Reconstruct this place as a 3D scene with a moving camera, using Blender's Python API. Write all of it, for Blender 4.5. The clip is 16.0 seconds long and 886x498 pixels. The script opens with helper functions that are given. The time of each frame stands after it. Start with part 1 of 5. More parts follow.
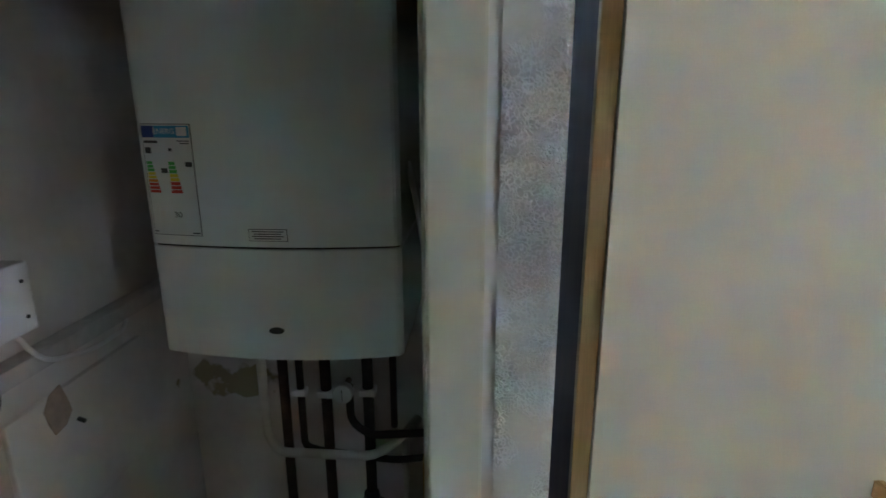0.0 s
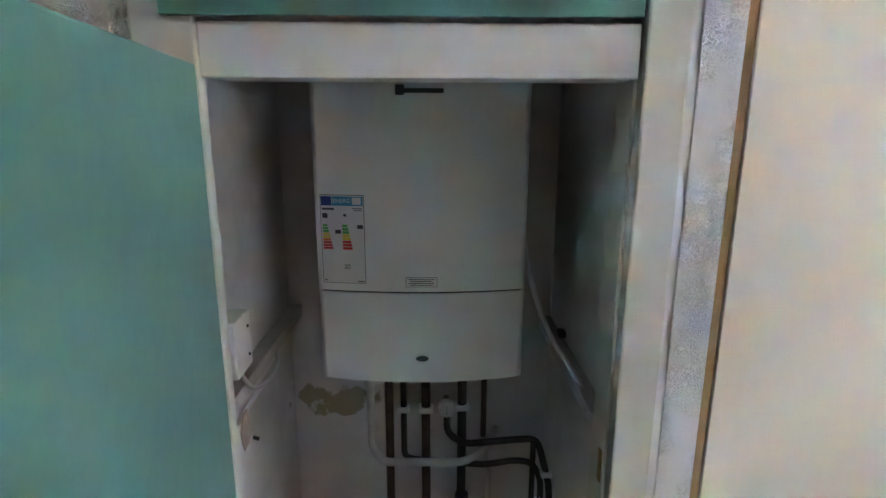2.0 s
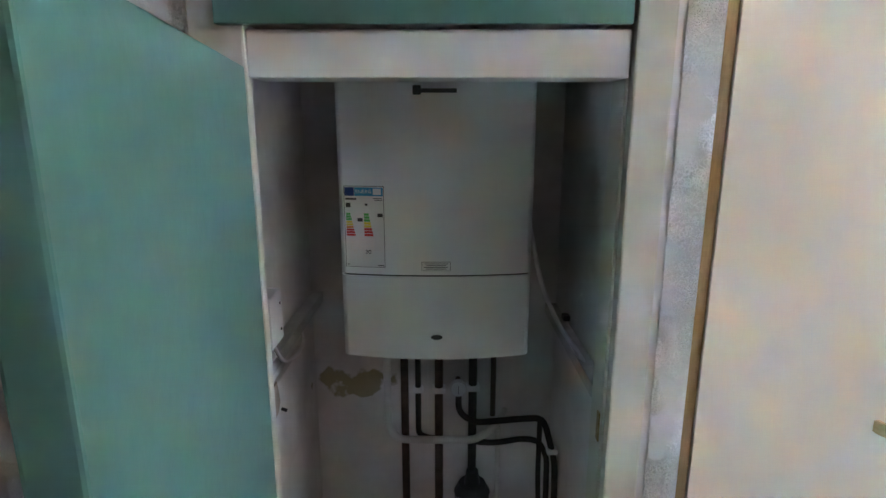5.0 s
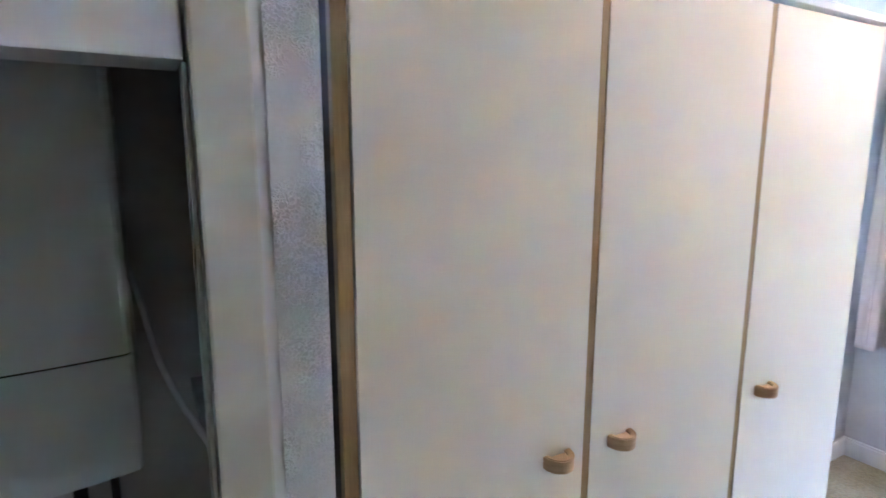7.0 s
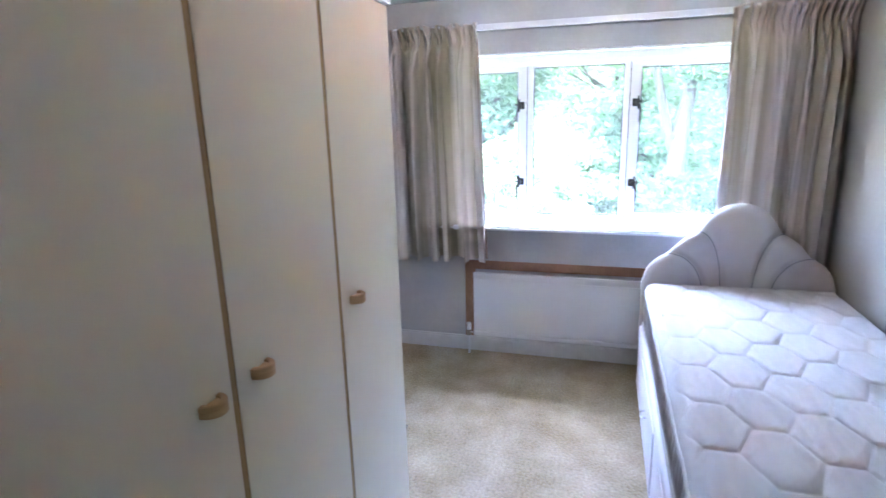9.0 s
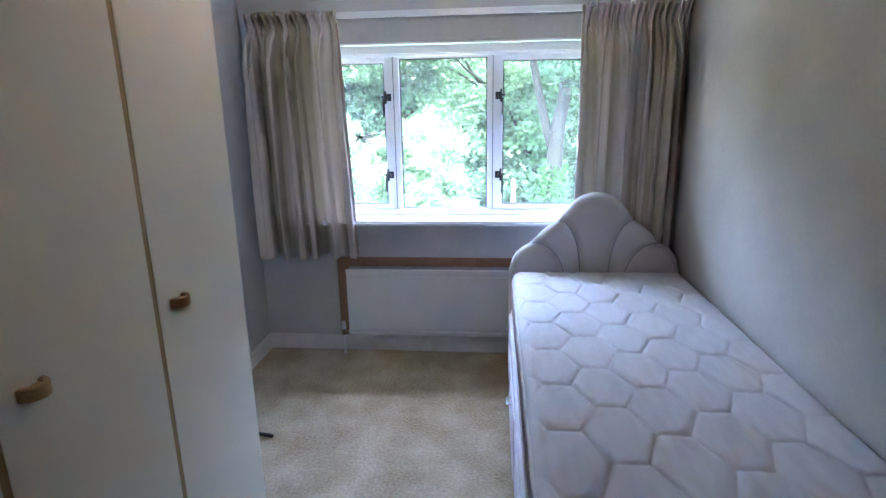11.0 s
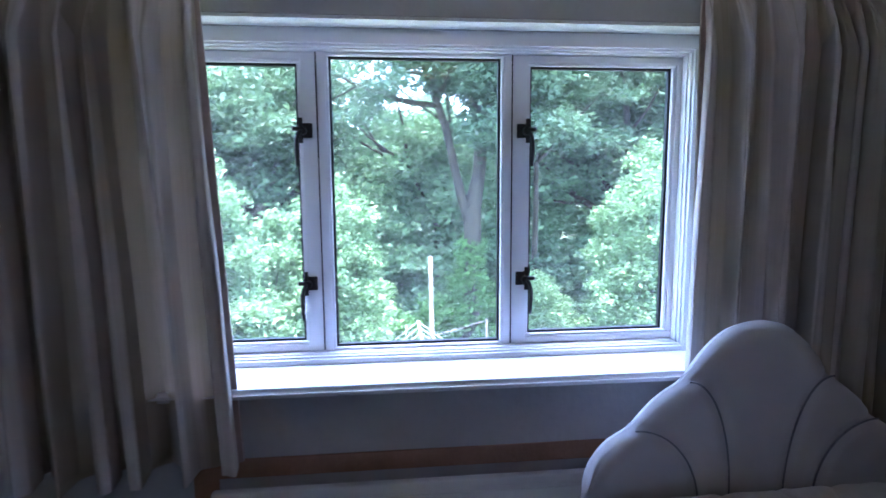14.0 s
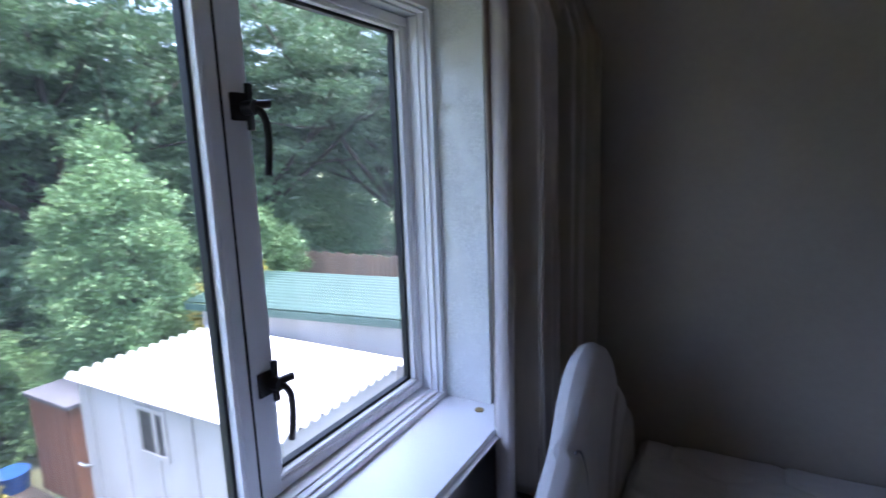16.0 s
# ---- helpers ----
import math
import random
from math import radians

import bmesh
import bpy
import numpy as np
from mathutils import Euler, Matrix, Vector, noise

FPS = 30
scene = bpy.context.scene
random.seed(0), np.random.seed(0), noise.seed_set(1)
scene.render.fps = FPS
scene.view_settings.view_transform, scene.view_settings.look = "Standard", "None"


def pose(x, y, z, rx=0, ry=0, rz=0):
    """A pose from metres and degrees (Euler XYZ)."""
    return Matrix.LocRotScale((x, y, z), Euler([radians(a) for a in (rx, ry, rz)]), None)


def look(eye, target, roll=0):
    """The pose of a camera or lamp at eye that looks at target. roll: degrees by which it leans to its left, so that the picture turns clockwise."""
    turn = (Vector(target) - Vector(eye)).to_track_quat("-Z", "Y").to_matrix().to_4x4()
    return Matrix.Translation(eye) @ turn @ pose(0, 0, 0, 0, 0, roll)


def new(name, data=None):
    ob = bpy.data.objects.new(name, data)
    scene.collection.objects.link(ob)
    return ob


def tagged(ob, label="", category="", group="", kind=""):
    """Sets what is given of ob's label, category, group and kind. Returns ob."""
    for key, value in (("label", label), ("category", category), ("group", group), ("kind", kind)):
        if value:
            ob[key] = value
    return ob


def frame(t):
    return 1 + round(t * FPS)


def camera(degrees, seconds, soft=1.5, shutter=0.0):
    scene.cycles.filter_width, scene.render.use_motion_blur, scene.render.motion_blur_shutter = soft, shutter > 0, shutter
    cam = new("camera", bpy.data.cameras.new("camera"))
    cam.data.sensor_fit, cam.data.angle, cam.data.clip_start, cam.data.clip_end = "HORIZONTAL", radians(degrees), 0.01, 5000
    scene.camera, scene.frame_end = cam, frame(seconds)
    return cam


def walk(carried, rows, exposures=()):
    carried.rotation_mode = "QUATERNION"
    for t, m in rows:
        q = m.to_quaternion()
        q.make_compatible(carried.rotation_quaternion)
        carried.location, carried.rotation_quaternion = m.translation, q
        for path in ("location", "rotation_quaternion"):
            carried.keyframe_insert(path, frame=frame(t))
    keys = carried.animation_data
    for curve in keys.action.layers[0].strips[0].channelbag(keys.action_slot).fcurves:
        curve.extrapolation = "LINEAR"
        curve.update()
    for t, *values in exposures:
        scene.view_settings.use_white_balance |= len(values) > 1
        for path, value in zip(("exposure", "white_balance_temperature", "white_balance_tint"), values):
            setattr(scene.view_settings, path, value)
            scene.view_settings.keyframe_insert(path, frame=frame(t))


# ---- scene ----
cam = camera(77.8, 16.0, shutter=0.25)
PATH = [
    (0, (0.044, 0.092, 1.504), (-0.085, 2.021, 0.99), -0.2),
    (0.5, (-0.014, 0.004, 1.597), (-0.228, 1.891, 0.968), -0.4),
    (1, (-0.115, -0.057, 1.616), (-0.41, 1.839, 1.05), -0.4),
    (1.5, (-0.242, -0.11, 1.636), (-0.383, 1.822, 1.138), -0.1),
    (2, (-0.281, -0.136, 1.624), (-0.248, 1.809, 1.162), 0.2),
    (2.5, (-0.287, -0.154, 1.611), (-0.25, 1.788, 1.134), 0.1),
    (3, (-0.29, -0.169, 1.6), (-0.319, 1.765, 1.093), -0.1),
    (5.5, (-0.292, -0.252, 1.609), (-0.262, 1.7, 1.172), 0.1),
    (6, (-0.188, -0.191, 1.599), (0.037, 1.747, 1.156), 0.1),
    (6.5, (-0.1, -0.071, 1.588), (0.558, 1.793, 1.284), -0.1),
    (7, (-0.064, 0.003, 1.582), (0.899, 1.724, 1.25), 0.0),
    (7.5, (-0.128, 0.043, 1.582), (1.172, 1.525, 1.248), -1.7),
    (8, (-0.191, 0.072, 1.574), (1.369, 1.27, 1.209), -1.9),
    (8.5, (-0.201, 0.047, 1.572), (1.552, 0.914, 1.153), -1.7),
    (9, (-0.195, 0.022, 1.56), (1.667, 0.569, 1.077), -1.5),
    (9.5, (-0.197, -0.003, 1.548), (1.709, 0.295, 1.022), -1.7),
    (12, (0.256, -0.163, 1.513), (2.186, 0.012, 1.018), -0.9),
    (12.5, (0.576, -0.023, 1.536), (2.507, 0.227, 1.082), -0.8),
    (13, (0.884, 0.074, 1.464), (2.827, 0.313, 1.054), -0.6),
    (13.5, (1.258, 0.149, 1.5), (3.226, 0.254, 1.154), -0.6),
    (14, (1.582, 0.280, 1.436), (3.557, 0.082, 1.188), -0.4),
    (14.5, (1.918, 0.348, 1.437), (3.809, -0.253, 1.176), -0.9),
    (15, (2.268, 0.338, 1.487), (4.011, -0.617, 1.264), -1.4),
    (15.5, (2.463, 0.378, 1.476), (3.969, -0.915, 1.228), -1.5),
    (16, (2.588, 0.491, 1.504), (3.543, -1.232, 1.159), -2.1),
]
EXPOSURE = [
    (0.0, 8.08, 5550, 10), (0.5, 8.43, 5550, 12), (1.0, 8.76, 5560, 15), (2.0, 9.02, 5540, 19), (5.5, 8.93, 5530, 19), (6.5, 8.58, 5450, 20), (7.0, 8.43, 5500, 22), (8.0, 7.95, 5650, 22),
    (8.5, 7.68, 5720, 22), (9.5, 7.20, 5850, 20), (12.0, 6.06, 5670, 17), (12.5, 5.80, 5630, 17), (13.0, 5.65, 5500, 19), (13.5, 5.45, 5380, 21), (14.0, 5.13, 5320, 24), (14.5, 4.82, 5370, 26),
    (15.0, 4.33, 5390, 25), (15.5, 4.10, 5600, 24), (16.0, 3.83, 5880, 24),
]
walk(cam, [(t, look(eye, target, roll)) for t, eye, target, roll in PATH], EXPOSURE)

# ---- daylight: overcast sky, brightest overhead, and a weak veiled sun ----
world = bpy.data.worlds.new("overcast_sky")
scene.world = world
world.use_nodes = True
wn = world.node_tree.nodes
sky = wn.new("ShaderNodeTexSky")
sky.sky_type = "NISHITA"
sky.sun_disc = False
sky.sun_elevation = radians(82)
sky.sun_rotation = radians(-104)
sky.dust_density = 4.0
sky.ozone_density = 1.5
wn["Background"].inputs["Strength"].default_value = 0.15
world.node_tree.links.new(sky.outputs["Color"], wn["Background"].inputs["Color"])

sun_data = bpy.data.lights.new("sun", "SUN")
sun_data.energy = 0.7
sun_data.angle = radians(14)
sun_data.color = (1.0, 0.96, 0.90)
sun_lamp = new("sun", sun_data)
sun_lamp.matrix_world = look((0, 0, 30), (12, 3, -58))

# ceiling lamp: a warm bulb above an amber glass dish
bulb_data = bpy.data.lights.new("bulb_light", "POINT")
bulb_data.energy = 0.27
bulb_data.color = (1.0, 0.80, 0.58)
bulb_data.shadow_soft_size = 0.035
bulb_light = new("bulb_light", bulb_data)
bulb_light.location = (1.6, 0.0, 2.15)

# ---- materials ----


def shader(name, color, color2=None, scale=4.0, rough=0.6, metal=0.0, bump=0.0, bump_scale=60.0, fine=0.25,
           spec=0.4, sheen=0.0, island=0.0, stretch=(1, 1, 1), contrast=0.0):
    """Paint, cloth, wood or metal with colour variation at two scales and a fine relief."""
    m = bpy.data.materials.new(name)
    m.use_nodes = True
    nt = m.node_tree
    n, l = nt.nodes, nt.links
    b = n["Principled BSDF"]
    b.inputs["Roughness"].default_value = rough
    b.inputs["Metallic"].default_value = metal
    b.inputs["Specular IOR Level"].default_value = spec
    b.inputs["Sheen Weight"].default_value = sheen
    tc = n.new("ShaderNodeTexCoord")
    mp = n.new("ShaderNodeMapping")
    mp.inputs["Scale"].default_value = stretch
    l.new(tc.outputs["Object"], mp.inputs["Vector"])
    big = n.new("ShaderNodeTexNoise")
    big.inputs["Scale"].default_value = scale
    big.inputs["Detail"].default_value = 5
    l.new(mp.outputs["Vector"], big.inputs["Vector"])
    small = n.new("ShaderNodeTexNoise")
    small.inputs["Scale"].default_value = bump_scale
    small.inputs["Detail"].default_value = 3
    l.new(mp.outputs["Vector"], small.inputs["Vector"])
    ramp = n.new("ShaderNodeMapRange")
    ramp.inputs["From Min"].default_value = 0.3 + contrast
    ramp.inputs["From Max"].default_value = 0.7 - contrast
    l.new(big.outputs["Fac"], ramp.inputs["Value"])
    mix = n.new("ShaderNodeMix")
    mix.data_type = "RGBA"
    c2 = color2 or tuple(c * 0.86 for c in color)
    mix.inputs["A"].default_value = (*color, 1)
    mix.inputs["B"].default_value = (*c2, 1)
    l.new(ramp.outputs["Result"], mix.inputs["Factor"])
    grain = n.new("ShaderNodeMapRange")
    grain.inputs["To Min"].default_value = 1 - fine
    grain.inputs["To Max"].default_value = 1 + fine
    l.new(small.outputs["Fac"], grain.inputs["Value"])
    mul = n.new("ShaderNodeVectorMath")
    mul.operation = "SCALE"
    l.new(mix.outputs["Result"], mul.inputs["Vector"])
    l.new(grain.outputs["Result"], mul.inputs["Scale"])
    last = mul.outputs["Vector"]
    if island:
        geo = n.new("ShaderNodeNewGeometry")
        vary = n.new("ShaderNodeMapRange")
        vary.inputs["To Min"].default_value = 1 - island
        vary.inputs["To Max"].default_value = 1 + island
        l.new(geo.outputs["Random Per Island"], vary.inputs["Value"])
        mul2 = n.new("ShaderNodeVectorMath")
        mul2.operation = "SCALE"
        l.new(last, mul2.inputs["Vector"])
        l.new(vary.outputs["Result"], mul2.inputs["Scale"])
        last = mul2.outputs["Vector"]
    l.new(last, b.inputs["Base Color"])
    if bump:
        bp = n.new("ShaderNodeBump")
        bp.inputs["Strength"].default_value = 1.0
        bp.inputs["Distance"].default_value = bump
        l.new(small.outputs["Fac"], bp.inputs["Height"])
        l.new(bp.outputs["Normal"], b.inputs["Normal"])
    return m


def embossed(name, color, depth=0.0014, scale=60.0):
    """Paint over a crusty embossed wallpaper: raised worm-like ridges between smooth patches."""
    m = shader(name, color, tuple(c * 0.93 for c in color), 5, 0.75, bump_scale=220, fine=0.06)
    nt = m.node_tree
    n, l = nt.nodes, nt.links
    tc = n["Texture Coordinate"]
    warp = n.new("ShaderNodeTexNoise")
    warp.inputs["Scale"].default_value = scale * 0.7
    warp.inputs["Detail"].default_value = 4
    l.new(tc.outputs["Object"], warp.inputs["Vector"])
    add = n.new("ShaderNodeVectorMath")
    add.operation = "MULTIPLY_ADD"
    add.inputs[1].default_value = (0.14, 0.14, 0.14)
    l.new(warp.outputs["Color"], add.inputs[0])
    l.new(tc.outputs["Object"], add.inputs[2])
    cell = n.new("ShaderNodeTexVoronoi")
    cell.feature = "DISTANCE_TO_EDGE"
    cell.inputs["Scale"].default_value = scale
    l.new(add.outputs["Vector"], cell.inputs["Vector"])
    edge = n.new("ShaderNodeMapRange")
    edge.inputs["From Max"].default_value = 0.17
    edge.inputs["To Min"].default_value = 1
    edge.inputs["To Max"].default_value = 0
    l.new(cell.outputs["Distance"], edge.inputs["Value"])
    patch = n.new("ShaderNodeTexNoise")
    patch.inputs["Scale"].default_value = 14
    l.new(tc.outputs["Object"], patch.inputs["Vector"])
    where = n.new("ShaderNodeMapRange")
    where.inputs["From Min"].default_value = 0.40
    where.inputs["From Max"].default_value = 0.58
    l.new(patch.outputs["Fac"], where.inputs["Value"])
    prod = n.new("ShaderNodeMath")
    prod.operation = "MULTIPLY"
    l.new(edge.outputs["Result"], prod.inputs[0])
    l.new(where.outputs["Result"], prod.inputs[1])
    bp = n.new("ShaderNodeBump")
    bp.inputs["Distance"].default_value = depth
    b = n["Principled BSDF"]
    ground = b.inputs["Base Color"].links[0].from_socket
    white = n.new("ShaderNodeMix")
    white.data_type = "RGBA"
    white.inputs["B"].default_value = (*[min(0.9, c * 1.22) for c in color], 1)
    l.new(prod.outputs["Value"], white.inputs["Factor"])
    l.new(ground, white.inputs["A"])
    l.new(white.outputs["Result"], b.inputs["Base Color"])
    l.new(prod.outputs["Value"], bp.inputs["Height"])
    l.new(bp.outputs["Normal"], n["Principled BSDF"].inputs["Normal"])
    return m


def leafy(name, color, color2):
    """Leaves: two greens, each leaf a little different, some light through them."""
    m = shader(name, color, color2, 0.9, 0.55, fine=0.15, bump_scale=3, island=0.55, spec=0.35)
    nt = m.node_tree
    b = nt.nodes["Principled BSDF"]
    tr = nt.nodes.new("ShaderNodeBsdfTranslucent")
    tr.inputs["Color"].default_value = (*[min(1, c * 1.5) for c in color2], 1)
    mx = nt.nodes.new("ShaderNodeMixShader")
    mx.inputs["Fac"].default_value = 0.32
    nt.links.new(b.outputs["BSDF"], mx.inputs[1])
    nt.links.new(tr.outputs["BSDF"], mx.inputs[2])
    nt.links.new(mx.outputs["Shader"], nt.nodes["Material Output"].inputs["Surface"])
    return m


def curtain_cloth():
    """Thin lined cotton, cream with broad faint khaki and lilac stripes; some daylight passes through it."""
    m = shader("curtain_cloth", (0.68, 0.62, 0.61), (0.38, 0.335, 0.265), 4, 0.9, bump=0.0006, bump_scale=120, fine=0.14,
               stretch=(3.2, 0.06, 1), sheen=0.2, spec=0.1, contrast=0.12)
    nt = m.node_tree
    nt.links.new(nt.nodes["Texture Coordinate"].outputs["UV"], nt.nodes["Mapping"].inputs["Vector"])
    b = nt.nodes["Principled BSDF"]
    tr = nt.nodes.new("ShaderNodeBsdfTranslucent")
    tr.inputs["Color"].default_value = (0.76, 0.65, 0.53, 1)
    mx = nt.nodes.new("ShaderNodeMixShader")
    mx.inputs["Fac"].default_value = 0.25
    nt.links.new(b.outputs["BSDF"], mx.inputs[1])
    nt.links.new(tr.outputs["BSDF"], mx.inputs[2])
    nt.links.new(mx.outputs["Shader"], nt.nodes["Material Output"].inputs["Surface"])
    return m


def window_glass(name, tint=(0.94, 0.97, 0.96), haze_dirt=0.012):
    """Clear glass with a sharp reflection and a thin uneven translucent film: a haze veil put over the view, plus dirt.
    """
    m = bpy.data.materials.new(name)
    m.use_nodes = True
    n, l = m.node_tree.nodes, m.node_tree.links
    n.remove(n["Principled BSDF"])
    clear = n.new("ShaderNodeBsdfTransparent")
    clear.inputs["Color"].default_value = (*tint, 1)
    gloss = n.new("ShaderNodeBsdfGlossy")
    gloss.inputs["Roughness"].default_value = 0.0
    facing = n.new("ShaderNodeLayerWeight")
    steep = n.new("ShaderNodeMath")
    steep.operation = "POWER"
    steep.inputs[1].default_value = 5.0
    l.new(facing.outputs["Facing"], steep.inputs[0])
    share = n.new("ShaderNodeMath")
    share.operation = "MULTIPLY_ADD"
    share.inputs[1].default_value = 0.9
    share.inputs[2].default_value = 0.035
    l.new(steep.outputs["Value"], share.inputs[0])
    mx = n.new("ShaderNodeMixShader")
    l.new(share.outputs["Value"], mx.inputs["Fac"])
    l.new(clear.outputs["BSDF"], mx.inputs[1])
    l.new(gloss.outputs["BSDF"], mx.inputs[2])
    # film veils the view behind like haze, besides standing for dirt
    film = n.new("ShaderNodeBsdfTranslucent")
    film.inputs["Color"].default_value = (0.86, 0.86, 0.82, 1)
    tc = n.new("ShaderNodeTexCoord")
    veil_noise = n.new("ShaderNodeTexNoise")
    veil_noise.inputs["Scale"].default_value = 2.2
    veil_noise.inputs["Detail"].default_value = 4
    l.new(tc.outputs["Object"], veil_noise.inputs["Vector"])
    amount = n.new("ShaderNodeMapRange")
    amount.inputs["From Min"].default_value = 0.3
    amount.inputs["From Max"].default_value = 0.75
    amount.inputs["To Min"].default_value = haze_dirt * 0.5
    amount.inputs["To Max"].default_value = haze_dirt * 1.6
    l.new(veil_noise.outputs["Fac"], amount.inputs["Value"])
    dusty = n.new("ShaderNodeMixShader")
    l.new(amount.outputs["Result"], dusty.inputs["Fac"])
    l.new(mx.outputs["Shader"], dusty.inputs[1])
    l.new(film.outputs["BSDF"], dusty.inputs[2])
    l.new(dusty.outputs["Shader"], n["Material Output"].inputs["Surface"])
    return m


def stained_paint():
    """Old white cupboard paint with one brown damp blotch under the boiler and scuffs."""
    m = shader("cupboard_paint", (0.73, 0.71, 0.70), (0.60, 0.58, 0.57), 6, 0.8, bump=0.001, bump_scale=40, fine=0.06)
    nt = m.node_tree
    n, l = nt.nodes, nt.links
    b = n["Principled BSDF"]
    old = b.inputs["Base Color"].links[0].from_socket
    tc = n["Texture Coordinate"]
    off = n.new("ShaderNodeVectorMath")
    off.operation = "SUBTRACT"
    off.inputs[1].default_value = (-0.552, 1.31, 0.832)
    l.new(tc.outputs["Object"], off.inputs[0])
    sc = n.new("ShaderNodeVectorMath")
    sc.operation = "MULTIPLY"
    sc.inputs[1].default_value = (7.6, 5, 18)
    l.new(off.outputs["Vector"], sc.inputs[0])
    ln = n.new("ShaderNodeVectorMath")
    ln.operation = "LENGTH"
    l.new(sc.outputs["Vector"], ln.inputs[0])
    nz = n.new("ShaderNodeTexNoise")
    nz.inputs["Scale"].default_value = 13
    nz.inputs["Detail"].default_value = 3
    l.new(tc.outputs["Object"], nz.inputs["Vector"])
    ad = n.new("ShaderNodeMath")
    ad.operation = "MULTIPLY_ADD"
    ad.inputs[1].default_value = 2.4
    l.new(nz.outputs["Fac"], ad.inputs[0])
    l.new(ln.outputs["Value"], ad.inputs[2])
    st = n.new("ShaderNodeMapRange")
    st.inputs["From Min"].default_value = 1.85
    st.inputs["From Max"].default_value = 2.0
    st.inputs["To Min"].default_value = 1
    st.inputs["To Max"].default_value = 0
    l.new(ad.outputs["Value"], st.inputs["Value"])
    mx = n.new("ShaderNodeMix")
    mx.data_type = "RGBA"
    mx.inputs["B"].default_value = (0.33, 0.30, 0.205, 1)
    l.new(st.outputs["Result"], mx.inputs["Factor"])
    l.new(old, mx.inputs["A"])
    l.new(mx.outputs["Result"], b.inputs["Base Color"])
    return m


WALL = shader("blue_white_wall_paint", (0.52, 0.51, 0.51), (0.43, 0.425, 0.43), 3.5, 0.85, bump=0.0015, bump_scale=45, fine=0.05)
BEIGE = shader("beige_wallpaper", (0.385, 0.345, 0.305), (0.33, 0.295, 0.255), 3.0, 0.9, bump=0.001, bump_scale=60, fine=0.06)
PLASTER = embossed("embossed_wallpaper_paint", (0.70, 0.70, 0.71), 0.0032, 62)
REVEAL = embossed("reveal_paint", (0.72, 0.73, 0.72), 0.0012, 60)
CEIL = shader("ceiling_paint", (0.74, 0.76, 0.80), (0.68, 0.70, 0.75), 1.5, 0.9, bump=0.001, bump_scale=80, fine=0.04)
CUPBOARD = stained_paint()
FRAME = shader("cream_gloss_paint", (0.62, 0.60, 0.54), (0.55, 0.53, 0.46), 7, 0.35, bump=0.0006, bump_scale=30, fine=0.05)
LINTEL = shader("white_gloss_paint", (0.72, 0.70, 0.70), (0.65, 0.63, 0.63), 5, 0.4, bump=0.0006, bump_scale=25, fine=0.05)
TEAL = shader("teal_gloss_paint", (0.118, 0.250, 0.228), (0.100, 0.215, 0.198), 4, 0.38, bump=0.0005, bump_scale=35, fine=0.05)
SKIRT = shader("skirting_paint", (0.70, 0.69, 0.68), (0.60, 0.58, 0.56), 9, 0.4, bump=0.0005, bump_scale=30, fine=0.05)
CARPET = shader("olive_carpet", (0.415, 0.338, 0.232), (0.29, 0.225, 0.130), 5.5, 0.98, bump=0.010, bump_scale=75, fine=0.5, sheen=0.25,
                spec=0.05, contrast=0.03)
LAMINATE = shader("cream_laminate", (0.67, 0.615, 0.51), (0.64, 0.585, 0.48), 1.5, 0.62, bump=0.0002, bump_scale=420, fine=0.05)
EDGE = shader("golden_wood_lipping", (0.34, 0.22, 0.085), (0.24, 0.15, 0.055), 12, 0.45, bump=0.0004, bump_scale=90, fine=0.2,
              stretch=(6, 6, 0.3))
GAPSHADE = shader("gap_shade_board", (0.055, 0.036, 0.024), (0.035, 0.024, 0.017), 10, 0.8, bump=0.0005, bump_scale=80, fine=0.2, stretch=(4, 4, 0.4))
BEECH = shader("pale_beech", (0.52, 0.34, 0.18), (0.42, 0.26, 0.13), 22, 0.45, bump=0.0003, bump_scale=140, fine=0.12, stretch=(1, 1, 5))
TRIM = shader("white_plastic_trim", (0.74, 0.74, 0.76), None, 6, 0.3, fine=0.04)
UPVC = shader("white_upvc", (0.82, 0.82, 0.84), (0.78, 0.78, 0.81), 3, 0.28, fine=0.03, bump=0.0001, bump_scale=200)
GASKET = shader("black_rubber", (0.015, 0.016, 0.018), None, 20, 0.6, fine=0.1)
IRON = shader("black_iron", (0.018, 0.018, 0.02), (0.03, 0.028, 0.026), 40, 0.42, metal=0.3, bump=0.0006, bump_scale=180, fine=0.25)
CHROME = shader("chrome", (0.75, 0.75, 0.76), None, 20, 0.15, metal=1.0, fine=0.05)
RADIATOR = shader("radiator_enamel", (0.70, 0.70, 0.71), (0.64, 0.63, 0.64), 3, 0.35, fine=0.03, bump=0.0002, bump_scale=80)
BARE = shader("bare_brown_wall", (0.36, 0.20, 0.13), (0.27, 0.15, 0.09), 9, 0.85, bump=0.0015, bump_scale=70, fine=0.18)
TICKING = shader("quilted_mattress_ticking", (0.53, 0.49, 0.48), (0.465, 0.43, 0.42), 8, 0.85, bump=0.0012, bump_scale=420, fine=0.10,
                 stretch=(1, 4, 1), sheen=0.3, spec=0.15)
DIVAN = shader("lilac_white_divan_cloth", (0.68, 0.64, 0.70), (0.60, 0.56, 0.62), 7, 0.85, bump=0.001, bump_scale=300, fine=0.1, sheen=0.3)
VELVET = shader("grey_blue_dralon", (0.48, 0.455, 0.455), (0.42, 0.395, 0.395), 6, 0.9, bump=0.0006, bump_scale=500, fine=0.10, sheen=0.5, spec=0.1)
PIPING = shader("dark_seam_thread", (0.22, 0.22, 0.25), None, 30, 0.9, fine=0.1)
CURTAIN = curtain_cloth()
